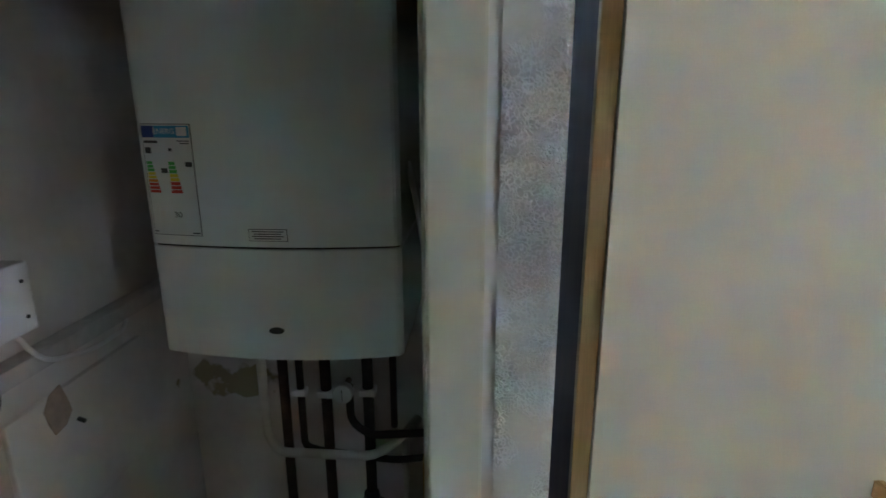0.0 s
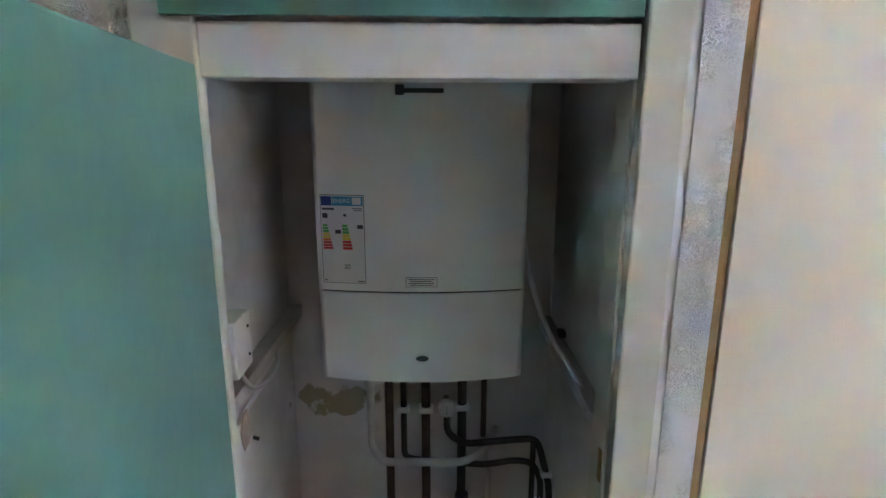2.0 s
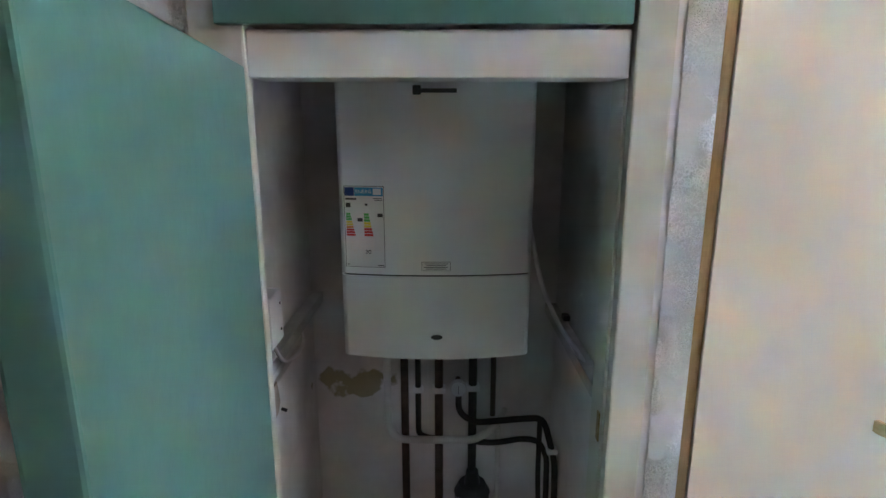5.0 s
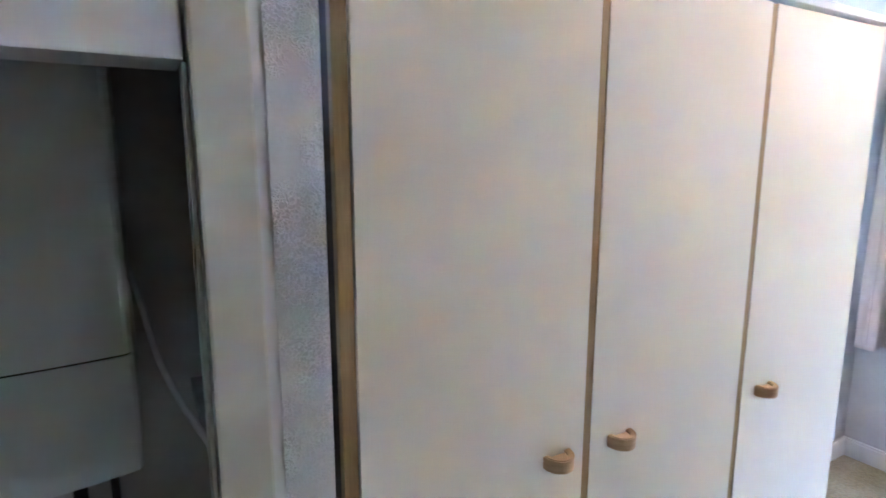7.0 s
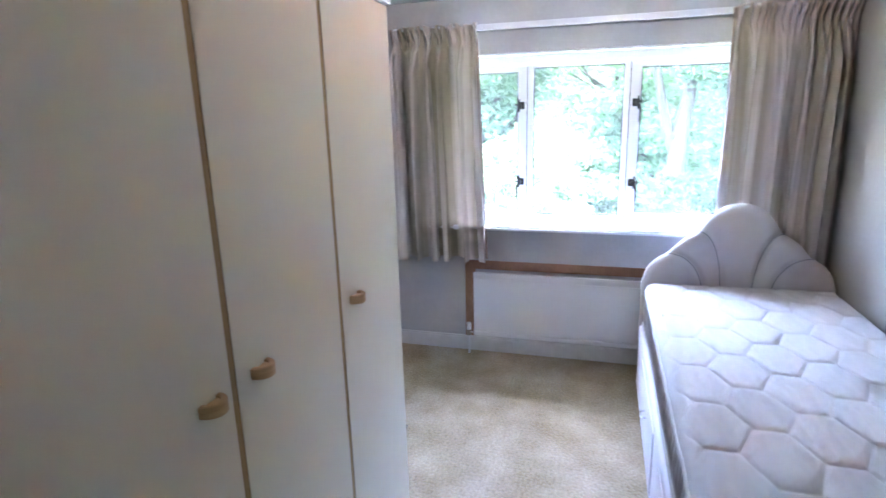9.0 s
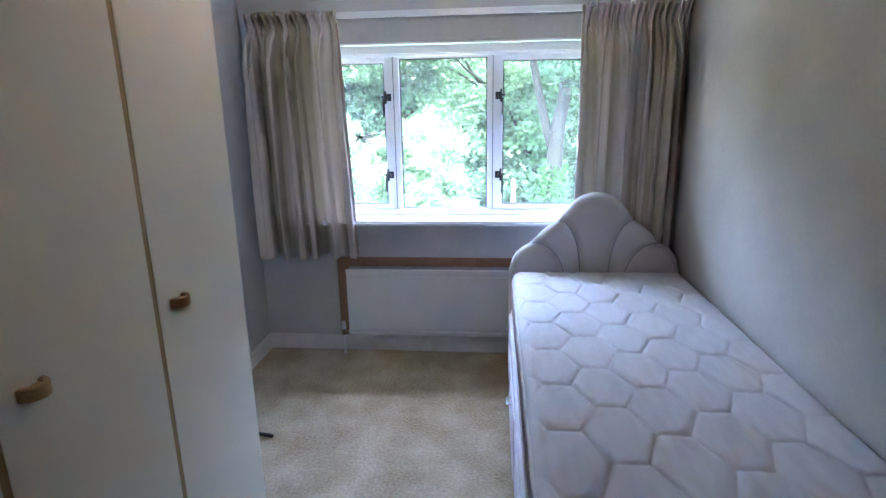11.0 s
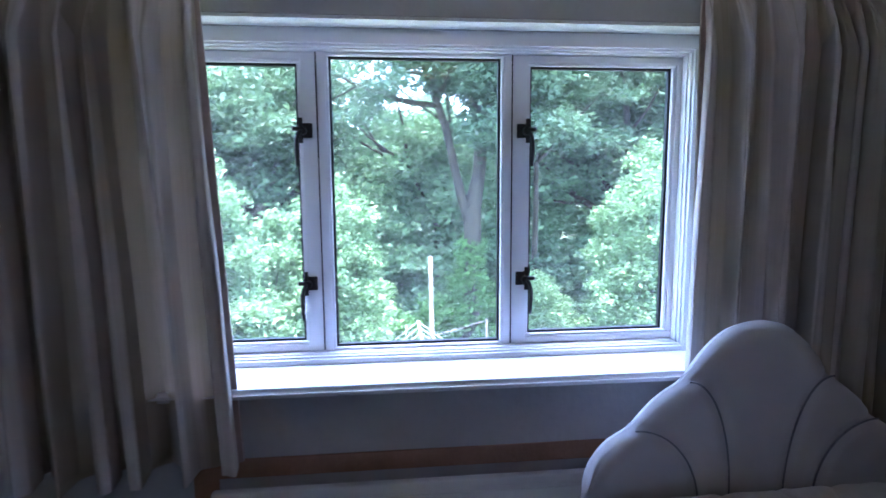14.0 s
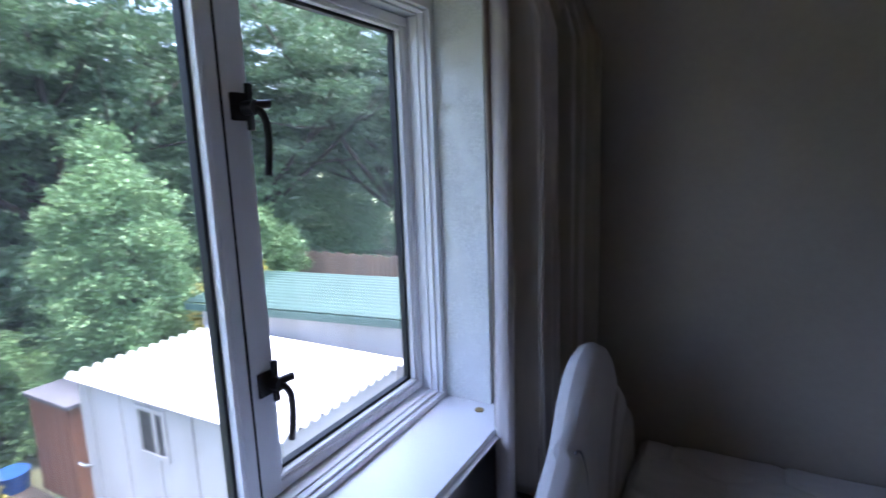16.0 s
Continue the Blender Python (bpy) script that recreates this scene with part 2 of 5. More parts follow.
HEM = shader("dull_pink_hem", (0.40, 0.30, 0.265), (0.30, 0.225, 0.20), 14, 0.9, bump=0.0005, bump_scale=150, fine=0.15, spec=0.1)
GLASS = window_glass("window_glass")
ENAMEL = shader("boiler_enamel", (0.74, 0.755, 0.76), (0.71, 0.725, 0.73), 2, 0.35, fine=0.02, bump=0.0001, bump_scale=90)
DARKPL = shader("dark_plastic", (0.03, 0.032, 0.035), None, 20, 0.4, fine=0.1)
PAPER = shader("label_paper", (0.72, 0.73, 0.74), None, 10, 0.5, fine=0.03)
BLUE = shader("label_blue", (0.02, 0.05, 0.25), None, 10, 0.5, fine=0.03)
SKYBLUE = shader("label_sky_blue", (0.05, 0.28, 0.52), None, 10, 0.5, fine=0.03)
GREEN = shader("label_green", (0.10, 0.42, 0.10), None, 10, 0.5, fine=0.03)
YELLOW = shader("label_yellow", (0.70, 0.58, 0.05), None, 10, 0.5, fine=0.03)
ORANGE = shader("label_orange", (0.65, 0.24, 0.03), None, 10, 0.5, fine=0.03)
RED = shader("label_red", (0.52, 0.05, 0.04), None, 10, 0.5, fine=0.03)
INK = shader("label_ink", (0.05, 0.05, 0.06), None, 10, 0.5, fine=0.03)
COPPER = shader("tarnished_copper", (0.09, 0.058, 0.045), (0.05, 0.035, 0.028), 20, 0.5, metal=0.4, bump=0.0004, bump_scale=90, fine=0.2)
LAGGING = shader("black_pipe_lagging", (0.048, 0.042, 0.04), (0.03, 0.027, 0.026), 25, 0.85, bump=0.001, bump_scale=120, fine=0.2)
WHITEPL = shader("white_plastic_pipe", (0.62, 0.61, 0.59), (0.52, 0.51, 0.49), 9, 0.45, fine=0.05)
BATTEN = shader("dusty_painted_batten", (0.56, 0.55, 0.55), (0.42, 0.41, 0.41), 12, 0.7, bump=0.001, bump_scale=60, fine=0.15)
FLAKE = shader("bare_plaster", (0.44, 0.35, 0.29), (0.33, 0.27, 0.23), 30, 0.9, bump=0.001, bump_scale=90, fine=0.15)
BRASS = shader("old_brass", (0.45, 0.33, 0.14), (0.30, 0.21, 0.09), 30, 0.4, metal=0.9, fine=0.15)

AMBER = shader("amber_glass", (0.45, 0.22, 0.07), (0.32, 0.15, 0.05), 18, 0.25, fine=0.15)
_glow = AMBER.node_tree.nodes.new("ShaderNodeBsdfTranslucent")
_glow.inputs["Color"].default_value = (0.8, 0.45, 0.18, 1)
_both = AMBER.node_tree.nodes.new("ShaderNodeMixShader")
_both.inputs["Fac"].default_value = 0.2
AMBER.node_tree.links.new(AMBER.node_tree.nodes["Principled BSDF"].outputs["BSDF"], _both.inputs[1])
AMBER.node_tree.links.new(_glow.outputs["BSDF"], _both.inputs[2])
AMBER.node_tree.links.new(_both.outputs["Shader"], AMBER.node_tree.nodes["Material Output"].inputs["Surface"])
GRASS = shader("rough_lawn", (0.09, 0.13, 0.05), (0.14, 0.125, 0.085), 0.8, 0.9, bump=0.03, bump_scale=14, fine=0.4)
SOIL = shader("dark_garden_soil", (0.05, 0.042, 0.036), (0.028, 0.024, 0.02), 3.0, 0.95, bump=0.02, bump_scale=25, fine=0.3)
SLAB = shader("garden_concrete", (0.11, 0.10, 0.085), (0.06, 0.055, 0.045), 2.2, 0.9, bump=0.005, bump_scale=40, fine=0.15)
RENDER_WALL = shader("white_concrete_panel", (0.34, 0.33, 0.325), (0.26, 0.25, 0.24), 1.6, 0.85, bump=0.003, bump_scale=30, fine=0.08, stretch=(1, 1, 0.4))
ASBESTOS = shader("white_corrugated_sheet", (0.60, 0.61, 0.61), (0.48, 0.49, 0.48), 1.2, 0.7, bump=0.002, bump_scale=40, fine=0.06)
GREENSHEET = shader("green_corrugated_sheet", (0.022, 0.052, 0.043), (0.028, 0.064, 0.052), 1.5, 0.6, fine=0.06)
RUST = shader("brown_shed_boards", (0.17, 0.075, 0.042), (0.11, 0.05, 0.03), 3, 0.7, bump=0.002, bump_scale=30, fine=0.2, stretch=(1, 1, 0.3))
ROOFFELT = shader("grey_roof_felt", (0.055, 0.058, 0.07), (0.085, 0.085, 0.095), 4, 0.9, bump=0.002, bump_scale=70, fine=0.2)
ALUMINIUM = shader("weathered_aluminium", (0.25, 0.275, 0.275), (0.20, 0.22, 0.215), 8, 0.5, metal=0.4, fine=0.08)
GHGLASS = window_glass("greenhouse_glass", (0.86, 0.93, 0.91), 0.03)
POST = shader("white_painted_post", (0.40, 0.365, 0.335), (0.28, 0.25, 0.225), 6, 0.7, bump=0.001, bump_scale=50, fine=0.1)
BARK = shader("grey_bark", (0.042, 0.039, 0.023), (0.016, 0.015, 0.009), 5, 0.95, bump=0.05, bump_scale=14, fine=0.3, stretch=(1, 1, 0.3))
FENCE = shader("weathered_fence_boards", (0.17, 0.12, 0.09), (0.10, 0.075, 0.06), 3, 0.9, bump=0.003, bump_scale=30, fine=0.25, stretch=(1, 1, 0.3))
BLUEPL = shader("blue_plastic", (0.02, 0.07, 0.22), None, 8, 0.4, fine=0.05)
# two tones of one woodland leaf; the lighter fills deep shade by its colour
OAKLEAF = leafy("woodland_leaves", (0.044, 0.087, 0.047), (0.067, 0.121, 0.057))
LIFTLEAF = leafy("shade_lifted_woodland_leaves", (0.077, 0.148, 0.072), (0.104, 0.182, 0.083))
LIGHTLEAF = leafy("pale_shrub_leaves", (0.137, 0.234, 0.097), (0.086, 0.158, 0.064))
GOLDLEAF = leafy("golden_conifer_sprays", (0.33, 0.29, 0.07), (0.22, 0.21, 0.05))
IVY = leafy("ivy_leaves", (0.050, 0.115, 0.030), (0.070, 0.161, 0.040))

# ---- building helpers ----


def thing(name, x, y, z, label, category, group="", kind=""):
    ob = new(name)
    ob.empty_display_size = 0.05
    ob.location = (x, y, z)
    return tagged(ob, label, category, group, kind)


def part(name, bm, material, parent=None, label="", smooth=False):
    me = bpy.data.meshes.new(name)
    bm.to_mesh(me)
    bm.free()
    me.materials.append(material)
    if smooth:
        for p in me.polygons:
            p.use_smooth = True
    ob = new(name, me)
    if parent is not None:
        ob.parent = parent
        if parent.type == "EMPTY":
            ob.matrix_parent_inverse = Matrix.Translation(-parent.location)
    return tagged(ob, label)


def structure(name, bm, material, label, category, smooth=False):
    return tagged(part(name, bm, material, None, "", smooth), label, category, kind="structure")


def box(bm, x0, x1, y0, y1, z0, z1, bevel=0.0, seg=2):
    m = Matrix.LocRotScale(((x0 + x1) / 2, (y0 + y1) / 2, (z0 + z1) / 2), None, (abs(x1 - x0), abs(y1 - y0), abs(z1 - z0)))
    made = bmesh.ops.create_cube(bm, size=1, matrix=m)
    if bevel:
        edges = list({e for v in made["verts"] for e in v.link_edges})
        bmesh.ops.bevel(bm, geom=edges, offset=bevel, segments=seg, affect="EDGES", profile=0.6)
    return bm


def boxed(*dims, bevel=0.0, seg=2):
    return box(bmesh.new(), *dims, bevel=bevel, seg=seg)


def rod(bm, p, q, r, seg=12, r2=None):
    p, q = Vector(p), Vector(q)
    d = q - p
    m = Matrix.Translation((p + q) / 2) @ d.to_track_quat("Z", "Y").to_matrix().to_4x4()
    bmesh.ops.create_cone(bm, cap_ends=True, segments=seg, radius1=r, radius2=r if r2 is None else r2, depth=d.length, matrix=m)
    return bm


def tube(bm, pts, r, seg=10, radii=None):
    """A round pipe through the given points, with closed ends."""
    pts = [Vector(p) for p in pts]
    rings = []
    side = None
    for i, p in enumerate(pts):
        d = (pts[min(i + 1, len(pts) - 1)] - pts[max(i - 1, 0)]).normalized()
        if side is None:
            side = d.orthogonal().normalized()
        side = (side - d * side.dot(d)).normalized()
        up = d.cross(side)
        rr = radii[i] if radii else r
        rings.append([bm.verts.new(p + rr * (math.cos(a) * side + math.sin(a) * up)) for a in (2 * math.pi * k / seg for k in range(seg))])
    for a, b in zip(rings, rings[1:]):
        for k in range(seg):
            bm.faces.new((a[k], a[(k + 1) % seg], b[(k + 1) % seg], b[k]))
    bm.faces.new(rings[0][::-1])
    bm.faces.new(rings[-1])
    return bm


def bend(pts, r=0.03, n=4):
    """Rounds the inner corners of a path."""
    pts = [Vector(p) for p in pts]
    out = [pts[0]]
    for a, b, c in zip(pts, pts[1:], pts[2:]):
        u, v = (a - b), (c - b)
        k = min(r, u.length * 0.45, v.length * 0.45)
        s, e = b + u.normalized() * k, b + v.normalized() * k
        out += [s.lerp(b, t).lerp(b.lerp(e, t), t) for t in (i / n for i in range(n + 1))]
    return out + [pts[-1]]


def prism(bm, outline, x0, x1, axis=0):
    """A flat outline of (a, b) pairs pushed from x0 to x1 along the axis."""
    def at(x, a, b):
        return {0: (x, a, b), 1: (a, x, b), 2: (a, b, x)}[axis]
    lo = [bm.verts.new(at(x0, a, b)) for a, b in outline]
    hi = [bm.verts.new(at(x1, a, b)) for a, b in outline]
    n = len(outline)
    for i in range(n):
        bm.faces.new((lo[i], lo[(i + 1) % n], hi[(i + 1) % n], hi[i]))
    bm.faces.new(lo[::-1])
    bm.faces.new(hi)
    bmesh.ops.recalc_face_normals(bm, faces=bm.faces)
    return bm


def sheet(name, verts, faces, material, parent=None, smooth=True, label=""):
    """A mesh from arrays of vertices and quads."""
    me = bpy.data.meshes.new(name)
    v = np.asarray(verts, np.float32)
    q = np.asarray(faces, np.int32)
    me.vertices.add(len(v))
    me.vertices.foreach_set("co", v.ravel())
    me.loops.add(q.size)
    me.loops.foreach_set("vertex_index", q.ravel())
    me.polygons.add(len(q))
    me.polygons.foreach_set("loop_start", np.arange(0, q.size, q.shape[1], dtype=np.int32))
    me.polygons.foreach_set("use_smooth", np.full(len(q), smooth))
    me.update(calc_edges=True)
    me.materials.append(material)
    ob = new(name, me)
    if parent is not None:
        ob.parent = parent
        if parent.type == "EMPTY":
            ob.matrix_parent_inverse = Matrix.Translation(-parent.location)
    return tagged(ob, label)


def grid_faces(rows, cols):
    i = np.arange((rows - 1) * cols).reshape(rows - 1, cols)[:, :-1].ravel()
    return np.stack([i, i + 1, i + cols + 1, i + cols], 1)

# ---- structure of the bedroom ----
FRONT = 0.70       # wardrobe doors
EAST = 3.17        # face of the window wall
NORTH, SOUTH, WEST = 1.35, -1.14, -1.45
TOP = 2.20
WY0, WY1, WZ0, WZ1 = -0.70, 1.075, 0.845, 1.888   # window opening

structure("floor", boxed(WEST - 0.1, EAST + 0.02, SOUTH - 0.02, NORTH + 0.1, -0.15, 0), CARPET,
          "worn olive-beige carpet with paler trodden patches", "carpet")
structure("ceiling", boxed(WEST - 0.1, EAST + 0.3, SOUTH - 0.15, NORTH + 0.15, TOP, TOP + 0.12), CEIL, "plain white painted ceiling", "ceiling")

bm = bmesh.new()
box(bm, EAST, EAST + 0.165, SOUTH - 0.15, NORTH + 0.15, -0.15, WZ0)
box(bm, EAST, EAST + 0.165, SOUTH - 0.15, NORTH + 0.15, WZ1, TOP)
box(bm, EAST, EAST + 0.165, SOUTH - 0.15, WY0 - 0.012, WZ0, WZ1)
box(bm, EAST, EAST + 0.165, WY1 + 0.012, NORTH + 0.15, WZ0, WZ1)
structure("wall_east", bm, WALL, "grey-white painted wall round the window", "wall")
structure("wall_north", boxed(0.13, EAST, NORTH, NORTH + 0.15, 0, TOP), WALL, "pale blue-white painted wall beside the wardrobe", "wall")
structure("wall_south", boxed(WEST, EAST, SOUTH - 0.15, SOUTH, 0, TOP), BEIGE, "dull beige papered wall along the bed", "wall")
structure("wall_west", boxed(WEST - 0.1, WEST, SOUTH - 0.15, NORTH + 0.15, 0, TOP), WALL, "plain pale painted wall", "wall")

# boiler cupboard: plaster front, side, back
structure("wall_cupboard_front", boxed(WEST, -0.668, 0.615, 0.70, 0, TOP), PLASTER, "white embossed plaster wall beside the cupboard", "wall")
bm = boxed(0.0625, 0.125, 0.6035, NORTH, 0, TOP)
bmesh.ops.bevel(bm, geom=[e for e in bm.edges if abs(e.verts[0].co.z - e.verts[1].co.z) > 1 and e.verts[0].co.y < 0.7 and e.verts[0].co.x > 0.1], offset=0.012, segments=4,
                affect="EDGES")
structure("wall_cupboard_side", bm, PLASTER, "white crusty embossed plaster corner between cupboard and wardrobe", "wall", smooth=False)
structure("wall_cupboard_return", boxed(0.0465, 0.0875, 0.6058, 0.70, 0, TOP), LINTEL, "smooth white-painted strip of wall beside the cupboard frame", "wall")
structure("wall_cupboard_left", boxed(-0.76, -0.68, 0.7005, NORTH, 0, TOP), CUPBOARD, "scuffed white side wall inside the cupboard", "wall")
structure("wall_cupboard_back", boxed(-0.68, 0.0615, 1.31, NORTH, 0, TOP), CUPBOARD, "scuffed white cupboard back wall with a brown damp stain", "wall")
structure("wall_cupboard_right", boxed(0.044, 0.0615, 0.715, 1.31, 0, TOP), CUPBOARD, "scuffed white side wall inside the cupboard", "wall")

bm = bmesh.new()
box(bm, -0.667, -0.584, 0.608, 0.632, 0, TOP, 0.004)
box(bm, -0.008, 0.051, 0.6045, 0.714, 0, TOP, 0.004)
box(bm, -0.014, -0.008, 0.626, 0.652, 0, 1.675, 0.002)
structure("door_frame", bm, FRAME, "cream gloss-painted wooden frame of the boiler cupboard", "door frame")
bm = bmesh.new()
box(bm, -0.584, -0.012, 0.614, 0.70, 1.675, 1.744, 0.003)
box(bm, -0.584, -0.012, 0.616, 0.70, 2.15, TOP, 0.003)
structure("lintel", bm, LINTEL, "white painted rail between the cupboard doors", "lintel")
structure("cupboard_shelf", boxed(-0.68, 0.044, 0.70, 1.31, 1.80, 1.83), LINTEL, "white painted board above the boiler", "shelf")

# skirting boards
bm = bmesh.new()
for x0, x1, y0, y1 in ((1.57, EAST, NORTH - 0.018, NORTH), (WEST, EAST - 0.018, SOUTH, SOUTH + 0.018), (EAST - 0.018, EAST, SOUTH + 0.018, NORTH - 0.018),
                       (WEST, -0.668, 0.597, 0.615), (WEST, WEST + 0.018, SOUTH + 0.018, 0.597)):
    box(bm, x0, x1, y0, y1, 0, 0.085)
    box(bm, x0 + (0.006 if x1 - x0 < 0.05 and x0 > 0 else 0), x1 - (0.006 if x1 - x0 < 0.05 and x0 < 0 else 0),
        y0 + (0.006 if y1 - y0 < 0.05 and y0 > 0 else 0), y1 - (0.006 if y1 - y0 < 0.05 and y0 < 0 else 0), 0.085, 0.097)
structure("baseboard", bm, SKIRT, "white painted skirting board", "skirting board")

# unpainted patch of wall behind the radiator
bm = bmesh.new()
box(bm, EAST - 0.006, EAST, -0.60, 0.862, 0.565, 0.624, 0.002)
box(bm, EAST - 0.006, EAST, 0.790, 0.862, 0.098, 0.565, 0.002)
structure("wall_patch", bm, BARE, "bare brown unpainted strip of wall round the radiator", "wall patch")

# ---- window ----
GX0, GX1 = 3.250, 3.348        # depth of the frame
GLX = 3.334
FACE = 3.303                   # flush inner face of sashes and mullions
window = thing("window_1", 3.29, 0.187, WZ0, "white plastic three-light window with black handles", "window", kind="structure")


def ring(bm, x0, x1, y0, y1, z0, z1, w, wt=None, wb=None, bevel=0.003):
    """A rectangular frame, mitre-free: two stiles between two rails."""
    wt, wb = wt or w, wb or w
    box(bm, x0, x1, y0, y1, z0, z0 + wb, bevel)
    box(bm, x0, x1, y0, y1, z1 - wt, z1, bevel)
    box(bm, x0, x1, y0, y0 + w, z0 + wb, z1 - wt, bevel)
    box(bm, x0, x1, y1 - w, y1, z0 + wb, z1 - wt, bevel)


PANES = ((-0.075, 0.447, 0.912, 1.806), (-0.632, -0.174, 0.936, 1.784), (0.546, 1.004, 0.936, 1.784))
JOINTS = (-0.112, 0.486)       # where the sashes meet the mullions
bm = bmesh.new()
ring(bm, GX0, GX1, WY0 + 0.002, WY1 - 0.002, 0.874, WZ1 - 0.014, 0.022, 0.042, 0.016, 0.002)
ring(bm, GX0 + 0.012, GX1, WY0 + 0.024, WY1 - 0.024, 0.890, WZ1 - 0.056, 0.007, 0.007, 0.006, 0.002)
ring(bm, GX0 + 0.027, GX1, WY0 + 0.031, WY1 - 0.031, 0.896, WZ1 - 0.063, 0.005, 0.005, 0.004, 0.002)
for y0, y1 in ((JOINTS[0] + 0.001, -0.086), (0.458, JOINTS[1] - 0.001)):
    box(bm, FACE, GX1, y0, y1, 0.900, 1.820, 0.003)
part("window_frame", bm, UPVC, window)
for k, (y0, y1, z0, z1) in enumerate(PANES):
    w = 0.030 if k else 0.010
    if k:
        bm = bmesh.new()
        ring(bm, FACE + 0.001, GX1 - 0.002, y0 - 0.036, y1 + 0.036, z0 - 0.034, z1 + 0.034, 0.022, bevel=0.004)
        inner = (y1 + 0.012, JOINTS[0] - 0.001) if k == 1 else (JOINTS[1] + 0.001, y0 - 0.012)
        box(bm, FACE + 0.0005, GX1 - 0.003, inner[0], inner[1], z0 - 0.034, z1 + 0.034, 0.003)
        part("sash", bm, UPVC, window)
    bm = bmesh.new()
    ring(bm, GLX - 0.026 if k else GLX - 0.029, GLX - 0.006, y0 - 0.014, y1 + 0.014, z0 - 0.014, z1 + 0.014, 0.011, bevel=0.004)
    part("glazing_bead", bm, UPVC, window)
    bm = bmesh.new()
    ring(bm, GLX - 0.012, GLX + 0.004, y0 - 0.0035, y1 + 0.0035, z0 - 0.0035, z1 + 0.0035, 0.0075, bevel=0)
    part("gasket", bm, GASKET, window, "black rubber glazing seal")
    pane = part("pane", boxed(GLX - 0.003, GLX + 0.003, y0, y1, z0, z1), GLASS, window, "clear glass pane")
    pane.visible_shadow = False
# dark joint lines between sash and mullion
bm = bmesh.new()
for y in JOINTS:
    box(bm, FACE - 0.001, FACE + 0.016, y - 0.0018, y + 0.0018, 0.905, 1.818)
part("joint", bm, GASKET, window, "dark joint between sash and mullion")


def handle(y, z, side):
    """Black iron casement fastener: plate and strip on the sash, pivot boss, key barrel and a curved tail hanging down."""
    x = FACE + 0.001
    bm = bmesh.new()
    box(bm, x - 0.006, x, y - 0.017, y + 0.017, z - 0.020, z + 0.024, 0.003)
    box(bm, x - 0.012, x - 0.004, y + side * 0.017 - 0.006, y + side * 0.017 + 0.006, z - 0.036, z + 0.040, 0.003)
    rod(bm, (x - 0.004, y + side * 0.010, z), (x - 0.026, y + side * 0.012, z), 0.012, 14)
    base = part("handle", bm, IRON, window, "black iron window handle")
    pts = [(x - 0.020, y + side * 0.012, z), (x - 0.030, y + side * 0.020, z - 0.006), (x - 0.034, y + side * 0.026, z - 0.022), (x - 0.033, y + side * 0.028, z - 0.05),
           (x - 0.031, y + side * 0.027, z - 0.08), (x - 0.028, y + side * 0.025, z - 0.108)]
    part("lever", tube(bmesh.new(), bend(pts, 0.012), 0.0062, 10), IRON, base, smooth=True)
    part("key_barrel", rod(bmesh.new(), (x - 0.018, y + side * 0.010, z + 0.004), (x - 0.028, y + side * 0.040, z + 0.006), 0.0075, 10), IRON, base)


for yy, sd in ((-0.144, -1), (0.518, 1)):
    for zz in (1.586, 1.118):
        handle(yy, zz, sd)

bm = boxed(3.052, GX0 + 0.01, WY0 - 0.03, WY1 + 0.03, WZ0, 0.874)
bmesh.ops.bevel(bm, geom=[e for e in bm.edges if max(v.co.x for v in e.verts) < 3.1 and abs(e.verts[0].co.y - e.verts[1].co.y) > 1], offset=0.013, segments=5, affect="EDGES")
part("window_sill", bm, UPVC, window, "white gloss window board with a rounded nose")
part("sill_cap", rod(bmesh.new(), (3.137, -0.655, 0.874), (3.137, -0.655, 0.8765), 0.011, 18), BRASS, window, "small tarnished round plug in the sill")
# inner linings of the reveal
bm = bmesh.new()
box(bm, EAST - 0.045, GX0, WY0 - 0.012, WY0 + 0.003, 0.874, WZ1)
box(bm, EAST - 0.045, GX0, WY1 - 0.003, WY1 + 0.012, 0.874, WZ1)
box(bm, EAST - 0.004, GX0, WY0 + 0.003, WY1 - 0.003, WZ1 - 0.012, WZ1 - 0.003)
part("window_reveal", bm, REVEAL, window, "white roughly painted window reveal")

bm = boxed(3.336, 3.545, -4.0, 4.0, 1.97, 2.02)
box(bm, 3.545, 3.57, -4.0, 4.0, 1.96, 2.14)
structure("eaves", bm, UPVC, "white boarded eaves above the window outside", "eaves")

# ---- curtains and rail ----
rail = thing("curtain_rail", 3.10, 0.1, 2.02, "white plastic curtain rail on the window wall", "curtain rail")
part("track", boxed(3.092, 3.116, SOUTH + 0.01, 1.27, 2.010, 2.042, bevel=0.003), TRIM, rail)
for y in (-0.9, 0.1, 1.1):
    part("bracket", boxed(3.116, EAST, y - 0.012, y + 0.012, 2.018, 2.034, bevel=0.002), TRIM, rail)


